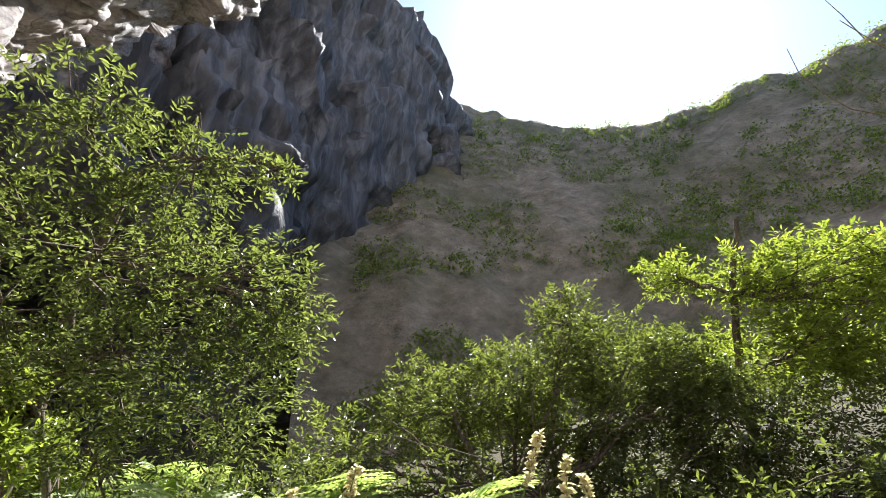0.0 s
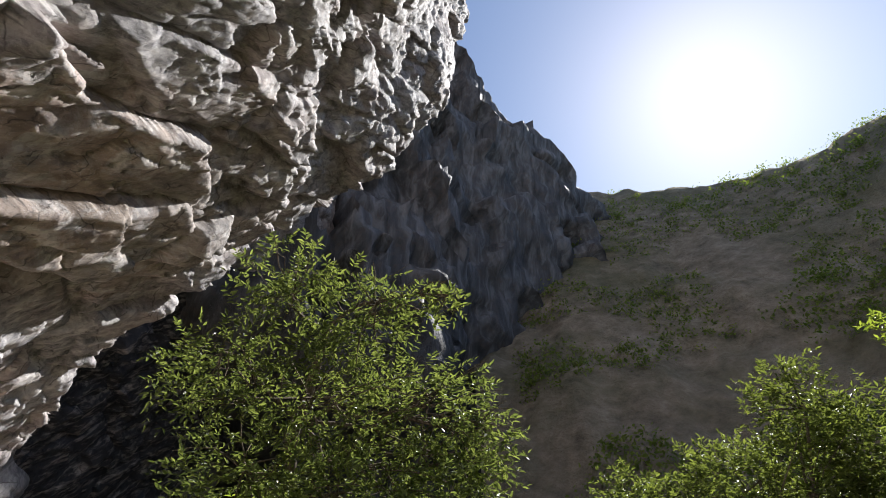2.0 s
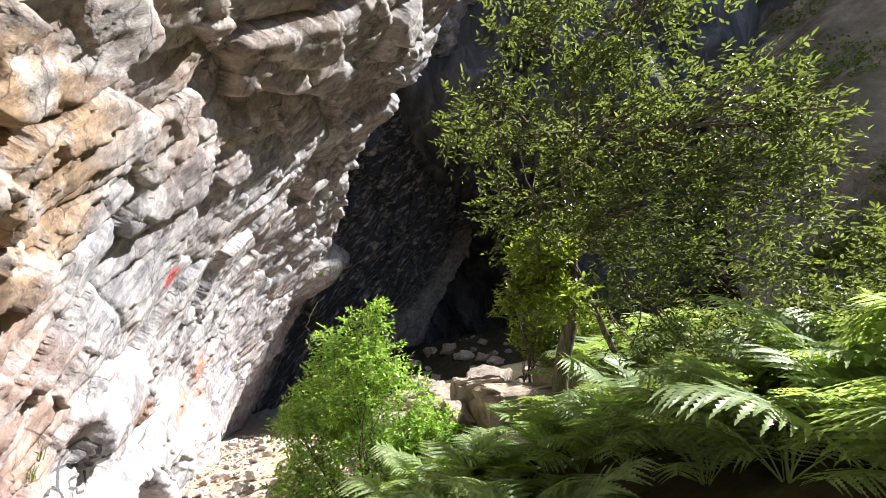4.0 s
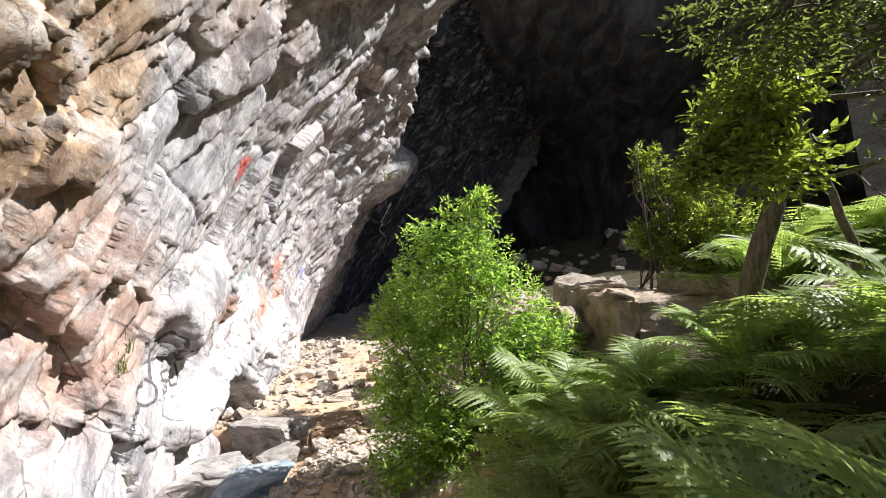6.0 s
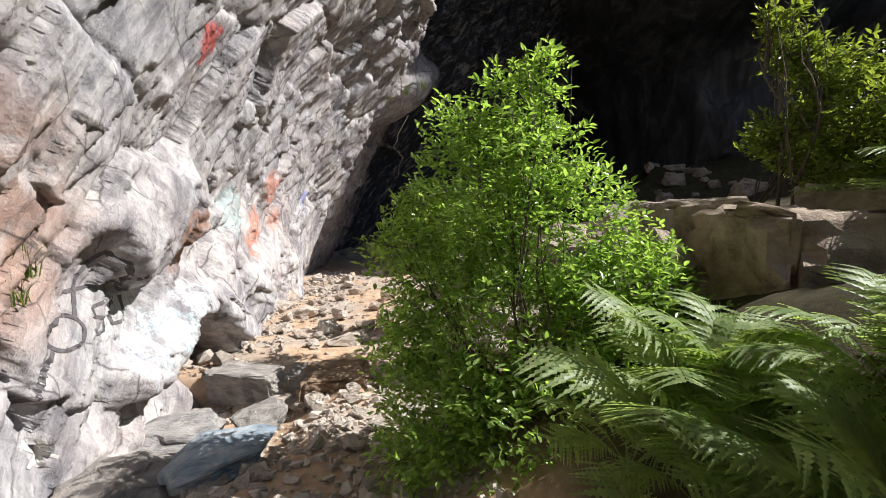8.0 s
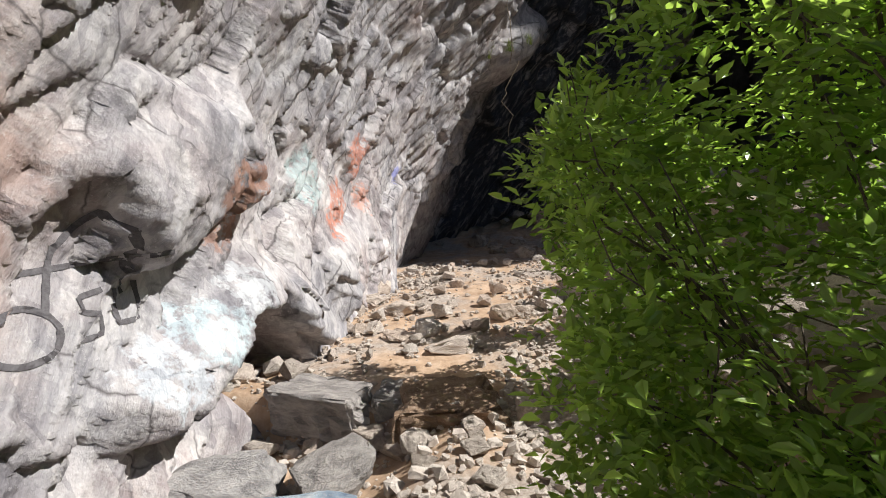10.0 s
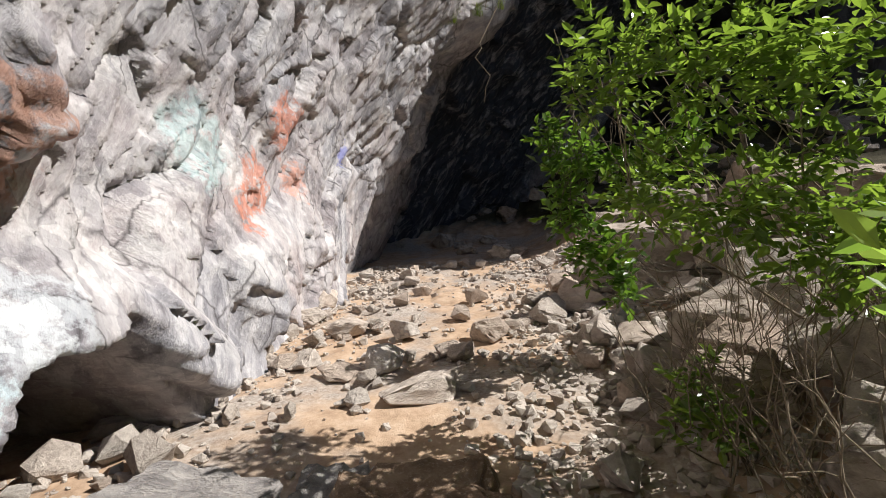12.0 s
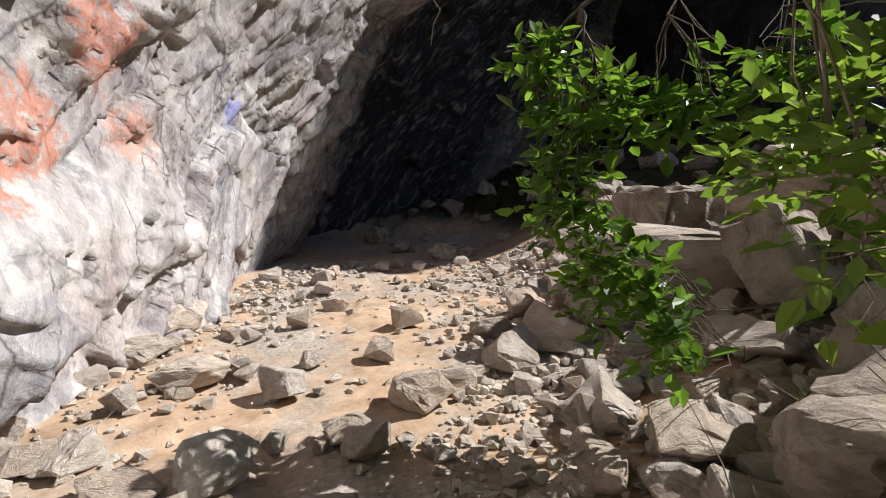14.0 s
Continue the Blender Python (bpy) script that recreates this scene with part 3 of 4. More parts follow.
def sprays(tips, dirs, rng, length=0.3, pairs=5, size=0.05, width=0.42):
    """Leafy twigs: leaves in pairs along each, and one at the tip."""
    base, way, sz = [], [], []
    n = len(tips)
    dirs = dirs / (np.linalg.norm(dirs, axis=1)[:, None] + 1e-9)
    side = np.cross(dirs, np.tile([0, 0, 1.0], (n, 1)) + rng.normal(0, 0.3, (n, 3)))
    side /= np.linalg.norm(side, axis=1)[:, None] + 1e-9
    L = length * (0.6 + 0.8 * rng.rand(n, 1))
    for i in range(pairs):
        t = (i + 1) / (pairs + 0.5)
        at = tips - dirs * L * (1 - t) + np.array([0, 0, -0.25]) * L * t * t
        for sg in (-1, 1):
            base.append(at + rng.normal(0, 0.004, (n, 3)))
            way.append(dirs * 0.55 + side * sg + rng.normal(0, 0.28, (n, 3)))
            sz.append(size * (0.65 + 0.6 * rng.rand(n)) * (1.1 - 0.35 * abs(t - 0.5)))
    base.append(tips + np.array([0, 0, -0.25]) * L)
    way.append(dirs + rng.normal(0, 0.25, (n, 3)))
    sz.append(size * (0.8 + 0.5 * rng.rand(n)))
    return leaves(np.concatenate(base), np.concatenate(way), np.concatenate(sz), rng, width)


def plant(name, at, places, seed, leaf_mat, label, category, trunk=None, n=700, size=0.055, length=0.28, pairs=5, width=0.42, bark=None, limb_r=0.022, shell=0.55, group="", upward=0.25, twigs=16):
    """A tree or shrub. at: the foot; places: (x, y, z, rx, ry, rz) in the world, the clumps of its crown; trunk: points of the main stem from the foot, with its radius."""
    rng = np.random.RandomState(seed)
    root = thing(name, at, label, category, group)
    bark = bark or BARK
    blobs = [(b[0] - at[0], b[1] - at[1], b[2] - at[2], *b[3:]) for b in places]
    vol = np.array([b[3] * b[4] * b[5] for b in blobs]) ** 0.75
    tips, dirs, stems = [], [], []
    start = np.array(trunk[0][-1] if trunk else (0, 0, 0.05))
    line = np.array(trunk[0] if trunk else [(0, 0, 0), (0, 0, 0.1)], float)
    for b, v in zip(blobs, vol):
        c, r = np.array(b[:3]), np.array(b[3:6])
        low = line[np.argmin(np.linalg.norm(line - (c - (0, 0, r[2] * 0.9)), axis=1))]
        limb = bend(low, c + rng.normal(0, 0.1, 3) * r, rng, 0.25, 7)
        put("branch", tri_mesh("branch", *tube(limb, np.linspace(limb_r, limb_r * 0.35, 7), 6), bark, True), root)
        m = int(n * v / vol.sum())
        u = rng.normal(0, 1, (m, 3))
        u /= np.linalg.norm(u, axis=1)[:, None]
        lump = 0.75 + 0.5 * vnoise(u * 2.2 + c * 1.7 + seed) + 0.25 * vnoise(u * 6 + seed)
        rad = (shell + (1 - shell) * rng.rand(m)) ** 0.8 * lump * 0.86
        p = c + u * r * rad[:, None]
        tips.append(p)
        dirs.append(u + np.array([0, 0, upward]) + rng.normal(0, 0.35, (m, 3)))
        for k in range(min(twigs, m)):
            j0 = limb[rng.randint(2, 7)]
            tw = bend(j0, p[k], rng, 0.18, 5)
            stems.append(tube(tw, np.linspace(limb_r * 0.38, 0.0025, 5), 4))
    tips, dirs = np.concatenate(tips), np.concatenate(dirs)
    v, f = sprays(tips, dirs, rng, length, pairs, size, width)
    if trunk:
        pts, r0 = np.array(trunk[0], float), trunk[1]
        t = np.linspace(0, len(pts) - 1, 14)
        fine = np.stack([np.interp(t, np.arange(len(pts)), pts[:, i]) for i in range(3)], -1)
        fine[1:-1] += rng.normal(0, r0 * 0.25, (12, 3))
        tv, tf = tube(fine, np.linspace(r0 * 1.25, r0 * 0.55, 14), 10)
        put("trunk", tri_mesh("trunk", tv, tf, bark, True), root)
    twig = put("twig", tri_mesh("twig", *join(stems), bark, True), root)
    twig["kind"] = "stuff"
    crown = put("crown", tri_mesh("crown", v, f, leaf_mat), root)
    crown["kind"] = "stuff"
    return root


def fern_frond(seed, length=0.75, pairs=22):
    """One arching frond: a stalk with tapering, toothed pinnae."""
    rng = np.random.RandomState(seed)
    t = np.linspace(0, 1, 14)
    arch = 0.55 + 0.3 * rng.rand()
    line = np.stack([t * length * 0.85, 0.05 * length * np.sin(t * 3) * rng.normal(), length * (arch * t - 0.75 * arch * t ** 2.2)], -1)
    parts = [tube(line, np.linspace(0.005, 0.0012, 14), 4)]
    vs, fs, k = [], [], 0
    for i in range(pairs):
        s = 0.14 + 0.85 * i / (pairs - 1)
        at = np.array([np.interp(s, t, line[:, j]) for j in range(3)])
        tan = np.array([np.interp(min(s + 0.03, 1), t, line[:, j]) for j in range(3)]) - at + 1e-5
        tan /= np.linalg.norm(tan)
        L = length * 0.30 * math.sin(math.pi * min(1, (1.02 - s) * 1.0 + 0.08) ** 0.75) * (1.05 - 0.25 * s) + 0.008
        for sg in (-1, 1):
            side = np.cross(tan, (0, 0, 1)) * sg
            side /= np.linalg.norm(side)
            way = side * 0.93 + tan * 0.38 + np.array([0, 0, -0.12 + 0.1 * rng.normal()])
            way /= np.linalg.norm(way)
            m = 7
            for q in range(m):
                # toothed lobes along the pinna
                a0, a1 = q / m, (q + 1) / m
                w = L * 0.15 * (1.05 - a0)
                a1 = a1 + 0.5 / m
                p0 = at + way * L * a0 + np.array([0, 0, -0.12 * L * a0 ** 2])
                p1 = at + way * L * a1 + np.array([0, 0, -0.12 * L * a1 ** 2])
                vs += [p0, p0 + tan * w + way * L * 0.1, p1, p0 - tan * w + way * L * 0.1]
                fs += [(k, k + 1, k + 2), (k, k + 2, k + 3)]
                k += 4
    parts.append((np.array(vs), np.array(fs)))
    return tri_mesh("frond", *join(parts), FERN_LEAF)


FRONDS = [fern_frond(s, 0.8) for s in range(5)]


def fern(at, size=1.0, seed=0, n=9, label="green bracken fern with long arching feathery fronds"):
    rng = np.random.RandomState(seed)
    root = thing("fern", at, label, "fern", "ferns on the slope")
    for i in range(n):
        a = 360 * i / n + rng.uniform(-18, 18)
        s = size * rng.uniform(0.75, 1.2)
        m = pose(0, 0, 0, 0, 0, a) @ pose(0.02, 0, 0, rng.uniform(-15, 15), -rng.uniform(8, 48), 0) @ Matrix.Scale(s, 4)
        put("frond", FRONDS[rng.randint(5)], root, m)
    return root


bpy.context.view_layer.update()


def on_ground(x, y, dz=0.0):
    xs, ys, zs = GROUND_GRID
    i, j = int(np.searchsorted(xs, x)) - 1, int(np.searchsorted(ys, y)) - 1
    u, v = (x - xs[i]) / (xs[i + 1] - xs[i]), (y - ys[j]) / (ys[j + 1] - ys[j])
    z = zs[i, j] * (1 - u) * (1 - v) + zs[i + 1, j] * u * (1 - v) + zs[i, j + 1] * (1 - u) * v + zs[i + 1, j + 1] * u * v
    return (x, y, float(z) + dz)


# ---------------------------------------------------------------- stones and boulders
def rock_mesh(seed, n=13, flat=0.7, rough=0, material=None, name="rock"):
    """An angular broken stone about one metre wide, its foot at z = 0; rough: how often its faces are broken up."""
    rng = np.random.RandomState(seed)
    bm = bmesh.new()
    for _ in range(n):
        v = rng.normal(0, 1, 3)
        v = np.sign(v) * np.abs(v) ** 0.75
        v /= np.linalg.norm(v) ** 0.75
        bm.verts.new((v[0] * 0.5, v[1] * 0.42, v[2] * 0.42 * flat))
    out = bmesh.ops.convex_hull(bm, input=bm.verts[:])
    junk = [v for v in bm.verts if not v.link_faces]
    bmesh.ops.delete(bm, geom=junk, context="VERTS")
    if rough:
        bmesh.ops.bevel(bm, geom=bm.edges[:], offset=0.02, segments=1, affect="EDGES")
        bmesh.ops.triangulate(bm, faces=bm.faces[:])
        for k in range(rough):
            bmesh.ops.subdivide_edges(bm, edges=[e for e in bm.edges if e.calc_length() > 0.09], cuts=1, use_grid_fill=True)
            bmesh.ops.triangulate(bm, faces=bm.faces[:])
        co = np.array([v.co[:] for v in bm.verts])
        h, c = facets(co * (3, 3, 5) + seed * 3.1)
        d = 0.045 * h + 0.025 * fbm(co * 7 + seed, 4)
        nn = co / (np.linalg.norm(co, axis=1)[:, None] + 1e-6)
        for v, q in zip(bm.verts, co + nn * d[:, None]):
            v.co = q
    co = np.array([v.co[:] for v in bm.verts])
    lo, hi = co.min(0), co.max(0)
    for v, q in zip(bm.verts, (co - (lo + hi) / 2) / (hi - lo)):
        v.co = (q[0], q[1], q[2] + 0.5)
    bmesh.ops.recalc_face_normals(bm, faces=bm.faces[:])
    me = bpy.data.meshes.new(name)
    bm.to_mesh(me)
    bm.free()
    me.materials.append(material or STONE)
    return me


STONES = [rock_mesh(s, 12 + s % 4, 0.55 + 0.1 * (s % 4)) for s in range(10)]
ROUGH = [rock_mesh(40 + s, 14, 0.6 + 0.12 * (s % 3), 2) for s in range(5)]
BIG = [rock_mesh(60 + s, 15, 0.8 + 0.1 * (s % 3), 3, BOULDER) for s in range(6)]


def stone(x, y, w, d=None, h=None, turn=0.0, meshes=None, pick=0, label="pale grey broken limestone stone lying on the earth", name="stone", category="stone", group="stones on the path", sink=0.12, lean=0.0, z=None):
    me = (meshes or STONES)[pick % len(meshes or STONES)]
    ob = new(name, me)
    at = on_ground(x, y)
    hh = h or w * 0.7
    ob.matrix_world = pose(x, y, (at[2] if z is None else z) - sink * hh * 0.7, lean, 0, turn) @ Matrix.Diagonal((w, d or w, hh, 1))
    return tagged(ob, label, category, group)


# named stones of the floor: x, y, width, depth, height, turn
for i, (x, y, w, d, h, a) in enumerate([
        (-1.12, 13.6, 0.75, 0.6, 0.55, 20), (-1.5, 12.75, 0.7, 0.55, 0.45, 140), (-2.57, 11.85, 0.42, 0.36, 0.34, 10), (-3.0, 10.6, 0.8, 0.5, 0.36, 20),
        (-5.0, 13.4, 0.75, 0.6, 0.6, 60), (-4.2, 12.2, 0.5, 0.4, 0.3, 200), (-1.95, 12.45, 0.5, 0.45, 0.4, 80), (-3.47, 12.0, 0.36, 0.3, 0.3, 310),
        (-2.35, 12.2, 0.7, 0.25, 0.25, 0), (-3.44, 11.05, 0.38, 0.3, 0.3, 45), (-1.27, 11.05, 0.6, 0.42, 0.28, 15), (-1.55, 11.5, 0.5, 0.4, 0.3, 100),
        (-4.85, 12.7, 0.45, 0.4, 0.3, 30), (-4.3, 11.3, 0.4, 0.35, 0.3, 70), (-2.85, 11.3, 0.3, 0.26, 0.24, 250), (-1.6, 13.9, 0.5, 0.4, 0.4, 35),
        (-0.75, 11.6, 0.6, 0.45, 0.36, 300), (-2.0, 13.2, 0.4, 0.3, 0.26, 12), (-3.9, 11.0, 0.45, 0.3, 0.2, 150), (-1.3, 10.6, 0.4, 0.4, 0.3, 77)]):
    stone(x, y, w, d, h * 0.78, a, ROUGH, i, "large pale angular limestone block lying on the dusty floor")

rng = np.random.RandomState(5)
count = 0
while count < 190:
    x, y = rng.uniform(-5.3, -0.4), rng.uniform(8.8, 17.5)
    mid = abs(x + 3.1 - 0.05 * (y - 12)) / 2.0
    if rng.rand() > 0.16 + 0.8 * min(1, mid) ** 1.6 + (0.35 if 11.2 < y < 12.9 else 0):
        continue
    w = 0.10 + 0.22 * rng.rand() ** 1.6
    stone(x, y, w, w * rng.uniform(0.6, 1), w * rng.uniform(0.5, 0.8), rng.uniform(0, 360), None, rng.randint(10), lean=rng.uniform(-12, 12))
    count += 1


def gravel(n, x0, x1, y0, y1, seed, lo, hi, material, name, label, bias):
    """Many small broken bits, joined."""
    r = np.random.RandomState(seed)
    src = []
    for me in STONES[:5]:
        co = np.array([v.co[:] for v in me.vertices])
        src.append((co, np.array([p.vertices[:] for p in me.polygons if len(p.vertices) == 3])))
    parts = []
    while len(parts) < n:
        x, y = r.uniform(x0, x1), r.uniform(y0, y1)
        if r.rand() > bias(x, y):
            continue
        co, f = src[r.randint(5)]
        s = lo + (hi - lo) * r.rand() ** 2.5
        a = r.uniform(0, 6.28)
        q = co * (s, s * r.uniform(0.6, 1), s * r.uniform(0.5, 0.9))
        q = np.stack([q[:, 0] * math.cos(a) - q[:, 1] * math.sin(a), q[:, 0] * math.sin(a) + q[:, 1] * math.cos(a), q[:, 2]], -1)
        parts.append((q + on_ground(x, y, -0.15 * s), f))
    ob = new(name, tri_mesh(name, *join(parts), material))
    return tagged(ob, label, "gravel", kind="stuff")


gravel(6500, -5.4, -0.3, 8.6, 17.5, 3, 0.02, 0.12, STONE, "gravel", "small pale stone chips scattered over the trodden earth",
       lambda x, y: 0.05 + 0.9 * min(1, abs(x + 3.3) / 2.0) ** 1.5 + (0.6 if x > -2.4 and y < 12.5 else 0))

def block_mesh(seed, material, name="block"):
    """A squared block of bedded rock with upright broken sides, one metre each way, its foot at z = 0."""
    bm = bmesh.new()
    bmesh.ops.create_cube(bm, size=1.0)
    bmesh.ops.bevel(bm, geom=bm.edges[:], offset=0.05, segments=1, affect="EDGES")
    bmesh.ops.subdivide_edges(bm, edges=bm.edges[:], cuts=7, use_grid_fill=True)
    co = np.array([v.co[:] for v in bm.verts])
    h, c = facets(co * (5, 3, 1.6) + seed * 2.3)
    h2, c2 = facets(co * (11, 9, 4) + seed)
    nn = co / (np.abs(co).max(1)[:, None] + 1e-6)
    d = 0.10 * h + 0.035 * h2 - 0.05 * np.exp(-c / 0.06) + 0.06 * fbm(co * 2 + seed, 3)
    co = co + nn * d[:, None] * (0.7, 1.0, 0.6)
    co[:, 0] += 0.18 * co[:, 2] * fbm(co * 0.6 + seed, 2)
    for v, q in zip(bm.verts, co):
        v.co = (q[0], q[1], q[2] + 0.5)
    bmesh.ops.recalc_face_normals(bm, faces=bm.faces[:])
    me = bpy.data.meshes.new(name)
    bm.to_mesh(me)
    bm.free()
    me.materials.append(material)
    return me


GREY = mat_stone("grey_bedded_rock", ((0.16, 0.16, 0.165), (0.36, 0.355, 0.355), (0.56, 0.55, 0.54)))
BLUE = mat_stone("rock_with_worn_blue_paint", ((0.10, 0.15, 0.22), (0.28, 0.36, 0.44), (0.56, 0.58, 0.60)))
GREY_SLABS = [rock_mesh(60 + s, 15, 0.8 + 0.1 * (s % 3), 3, BLUE if s == 2 else GREY, "slab") for s in range(6)]
BROWN = mat_stone("earth_stained_rock", ((0.12, 0.08, 0.055), (0.25, 0.175, 0.12), (0.38, 0.29, 0.21)))
GREY_BLOCK, BROWN_BLOCK = block_mesh(3, GREY), block_mesh(8, BROWN)
for x, y, w, d, h, a, me, z, label in [
        (-4.02, 9.15, 0.95, 0.46, 0.42, -8, GREY_BLOCK, -1.88, "grey block with a broken upright front below the hollow"),
        (-3.33, 9.3, 0.42, 0.5, 0.44, 12, GREY_BLOCK, -1.97, "dark squared stone wedged between two blocks of the step"),
        (-2.82, 9.12, 0.86, 0.75, 0.5, 14, BROWN_BLOCK, -1.95, "brown earth-stained block at the edge of the step")]:
    stone(x, y, w, d, h, a, [me], 0, label, "boulder", "boulder", "slabs below the cliff", 0.0, 0.0, z)

# the broken step below the hollow, and slabs at the foot of the wall
for x, y, w, d, h, a, k, z, label in [
        (-3.5, 7.35, 1.1, 0.75, 0.32, 30, 2, -1.80, "tilted grey slab with worn blue paint"),
        (-4.15, 6.95, 1.0, 0.8, 0.34, 70, 3, -1.82, "pale flat slab at the foot of the cliff"),
        (-4.25, 8.0, 0.9, 0.6, 0.32, 15, 4, -1.86, "dark layered slab at the foot of the cliff"),
        (-3.5, 8.3, 0.85, 0.6, 0.3, 100, 5, -1.84, "grey layered slab beside the path"),
        (-3.1, 6.5, 0.7, 0.6, 0.3, 200, 4, -1.75, "dusty grey slab beside the path")]:
    stone(x, y, w, d, h, a, [GREY_SLABS[k]], 0, label, "boulder", "boulder", "slabs below the cliff", 0.0, 0.0, z)
stone(-3.95, 8.75, 0.2, 0.16, 0.13, 30, None, 3, "small white stone lying below the grey block")
rng = np.random.RandomState(8)
for i in range(50):
    x, y = rng.uniform(-4.7, -2.9), rng.uniform(5.6, 9.2)
    w = 0.09 + 0.34 * rng.rand() ** 1.6
    stone(x, y, w, w * 0.8, w * 0.55, rng.uniform(0, 360), ROUGH if w > 0.2 else None, rng.randint(10), "loose grey stone among the slabs under the wall", lean=rng.uniform(-15, 15))

for i in range(38):
    x, y = rng.uniform(-3.3, -1.8), rng.uniform(5.0, 9.2)
    w = 0.06 + 0.22 * rng.rand() ** 1.8
    stone(x, y, w, w * 0.8, w * 0.5, rng.uniform(0, 360), ROUGH if w > 0.18 else None, rng.randint(10), "loose grey stone trodden into the path", lean=rng.uniform(-15, 15))
gravel(2500, -4.6, -1.0, 4.0, 9.2, 13, 0.02, 0.14, STONE, "gravel", "small grey stone chips on the descending path", lambda x, y: 0.8)

# boulders up the bank
BANK = [block_mesh(11, BOULDER), BIG[1], block_mesh(14, BOULDER), BIG[3], block_mesh(17, BOULDER), BIG[5]]
for i, (x, y, w, d, h, a, z) in enumerate([
        (1.55, 7.25, 1.5, 1.2, 0.95, 10, -0.35), (0.45, 7.45, 0.6, 0.5, 0.5, 40, -0.05), (0.95, 8.1, 1.0, 0.8, 0.75, 80, -0.1), (-0.1, 7.9, 0.7, 0.6, 0.5, 120, -0.4),
        (2.6, 7.4, 1.4, 1.2, 1.0, 200, -0.2), (-0.38, 10.9, 1.0, 0.8, 0.85, 60, -1.35), (-0.45, 12.9, 1.7, 0.9, 0.75, -12, -1.3),
        (-0.2, 12.05, 1.0, 0.8, 0.8, 30, -1.1), (0.6, 11.4, 1.2, 1.0, 0.95, 100, -1.0), (0.9, 13.2, 1.5, 1.1, 1.1, 140, -0.9), (0.3, 14.6, 1.3, 1.0, 0.9, 20, -1.1), (2.0, 12.2, 1.5, 1.2, 1.2, 220, -0.6)]):
    stone(x, y, w, d, h, a, BANK, i, "big rough tan-grey boulder half sunk in the bank", "boulder", "boulder", "boulders on the bank", 0.0, 0.0, z)
rng = np.random.RandomState(29)
for i in range(60):
    x, y = rng.uniform(-1.75, -0.75), rng.uniform(9.9, 13.0)
    w = 0.12 + 0.24 * rng.rand() ** 1.3
    stone(x, y, w, w * rng.uniform(0.6, 1.0), w * rng.uniform(0.35, 0.7), rng.uniform(0, 360), ROUGH if w > 0.2 else None, rng.randint(10), "pale sharp-edged stone in the rubble beside the path", group="rubble beside the path", lean=rng.uniform(-20, 20))
rng = np.random.RandomState(12)
for i in range(75):
    x, y = rng.uniform(-1.2, 4.5), rng.uniform(7.5, 17)
    w = 0.25 + 0.6 * rng.rand() ** 2
    stone(x, y, w, w * 0.8, w * 0.7, rng.uniform(0, 360), BIG if w > 0.45 else ROUGH, rng.randint(10), "grey broken rock lying in the scree on the bank", "rock", "rock", "scree on the bank", 0.3, rng.uniform(-20, 20))
for i in range(75):
    x, y = rng.uniform(-6, 9), rng.uniform(17.6, 25)
    w = 0.25 + 0.8 * rng.rand() ** 1.8
    stone(x, y, w, w * 0.8, w * 0.65, rng.uniform(0, 360), BIG, rng.randint(10), "shaded grey rock in the rubble before the cave", "rock", "rock", "rubble before the cave", 0.3, rng.uniform(-20, 20))


# ---------------------------------------------------------------- trees and shrubs
plant("tree", on_ground(1.25, 5.1, -0.1), [(0.63, 3.33, 3.67, 0.52, 0.52, 0.45), (1.24, 3.11, 3.49, 0.56, 0.56, 0.5), (1.61, 2.6, 3.5, 0.26, 0.26, 0.2), (1.18, 3.54, 2.96, 0.67, 0.67, 0.6), (1.81, 3.13, 2.86, 0.65, 0.65, 0.6), (2.22, 2.93, 2.63, 0.4, 0.4, 0.35),
      (1.41, 3.6, 2.07, 0.65, 0.65, 0.6), (2.06, 3.23, 2.02, 0.65, 0.65, 0.6),
      (0.76, 4.03, 2.46, 0.7, 0.7, 0.6), (1.32, 3.6, 2.24, 0.6, 0.6, 0.5), (1.96, 3.0, 2.38, 0.5, 0.5, 0.5), (0.38, 3.85, 3.1, 0.6, 0.6, 0.45), (1.5, 3.7, 1.5, 0.6, 0.5, 0.5)],
      3, LEAF_TREE, "slender rowan tree with small dark green pinnate leaves on the bank", "tree", ([(0, 0, 0), (-0.05, 0.02, 0.5), (0.1, -0.12, 1.2), (0.12, -0.3, 1.9), (-0.05, -0.8, 2.7), (-0.05, -1.2, 3.4)], 0.075), n=1500, size=0.055, length=0.28, pairs=6, width=0.36)
plant("young_tree", on_ground(1.7, 4.6), [(0.99, 4.85, 2.12, 0.41, 0.41, 0.35), (1.11, 4.61, 1.71, 0.39, 0.39, 0.3), (1.0, 4.55, 2.15, 0.34, 0.34, 0.3), (0.80, 4.95, 1.72, 0.34, 0.34, 0.28), (1.15, 5.15, 1.95, 0.38, 0.38, 0.3)],
      17, LEAF_GOLD, "yellow-green leafy young tree lit from behind beside the rowan trunk", "tree", ([(0, 0, 0), (-0.1, 0.05, 0.8), (-0.35, 0.1, 1.5), (-0.5, 0.15, 2.0)], 0.03), n=400, size=0.075, length=0.3, pairs=5)
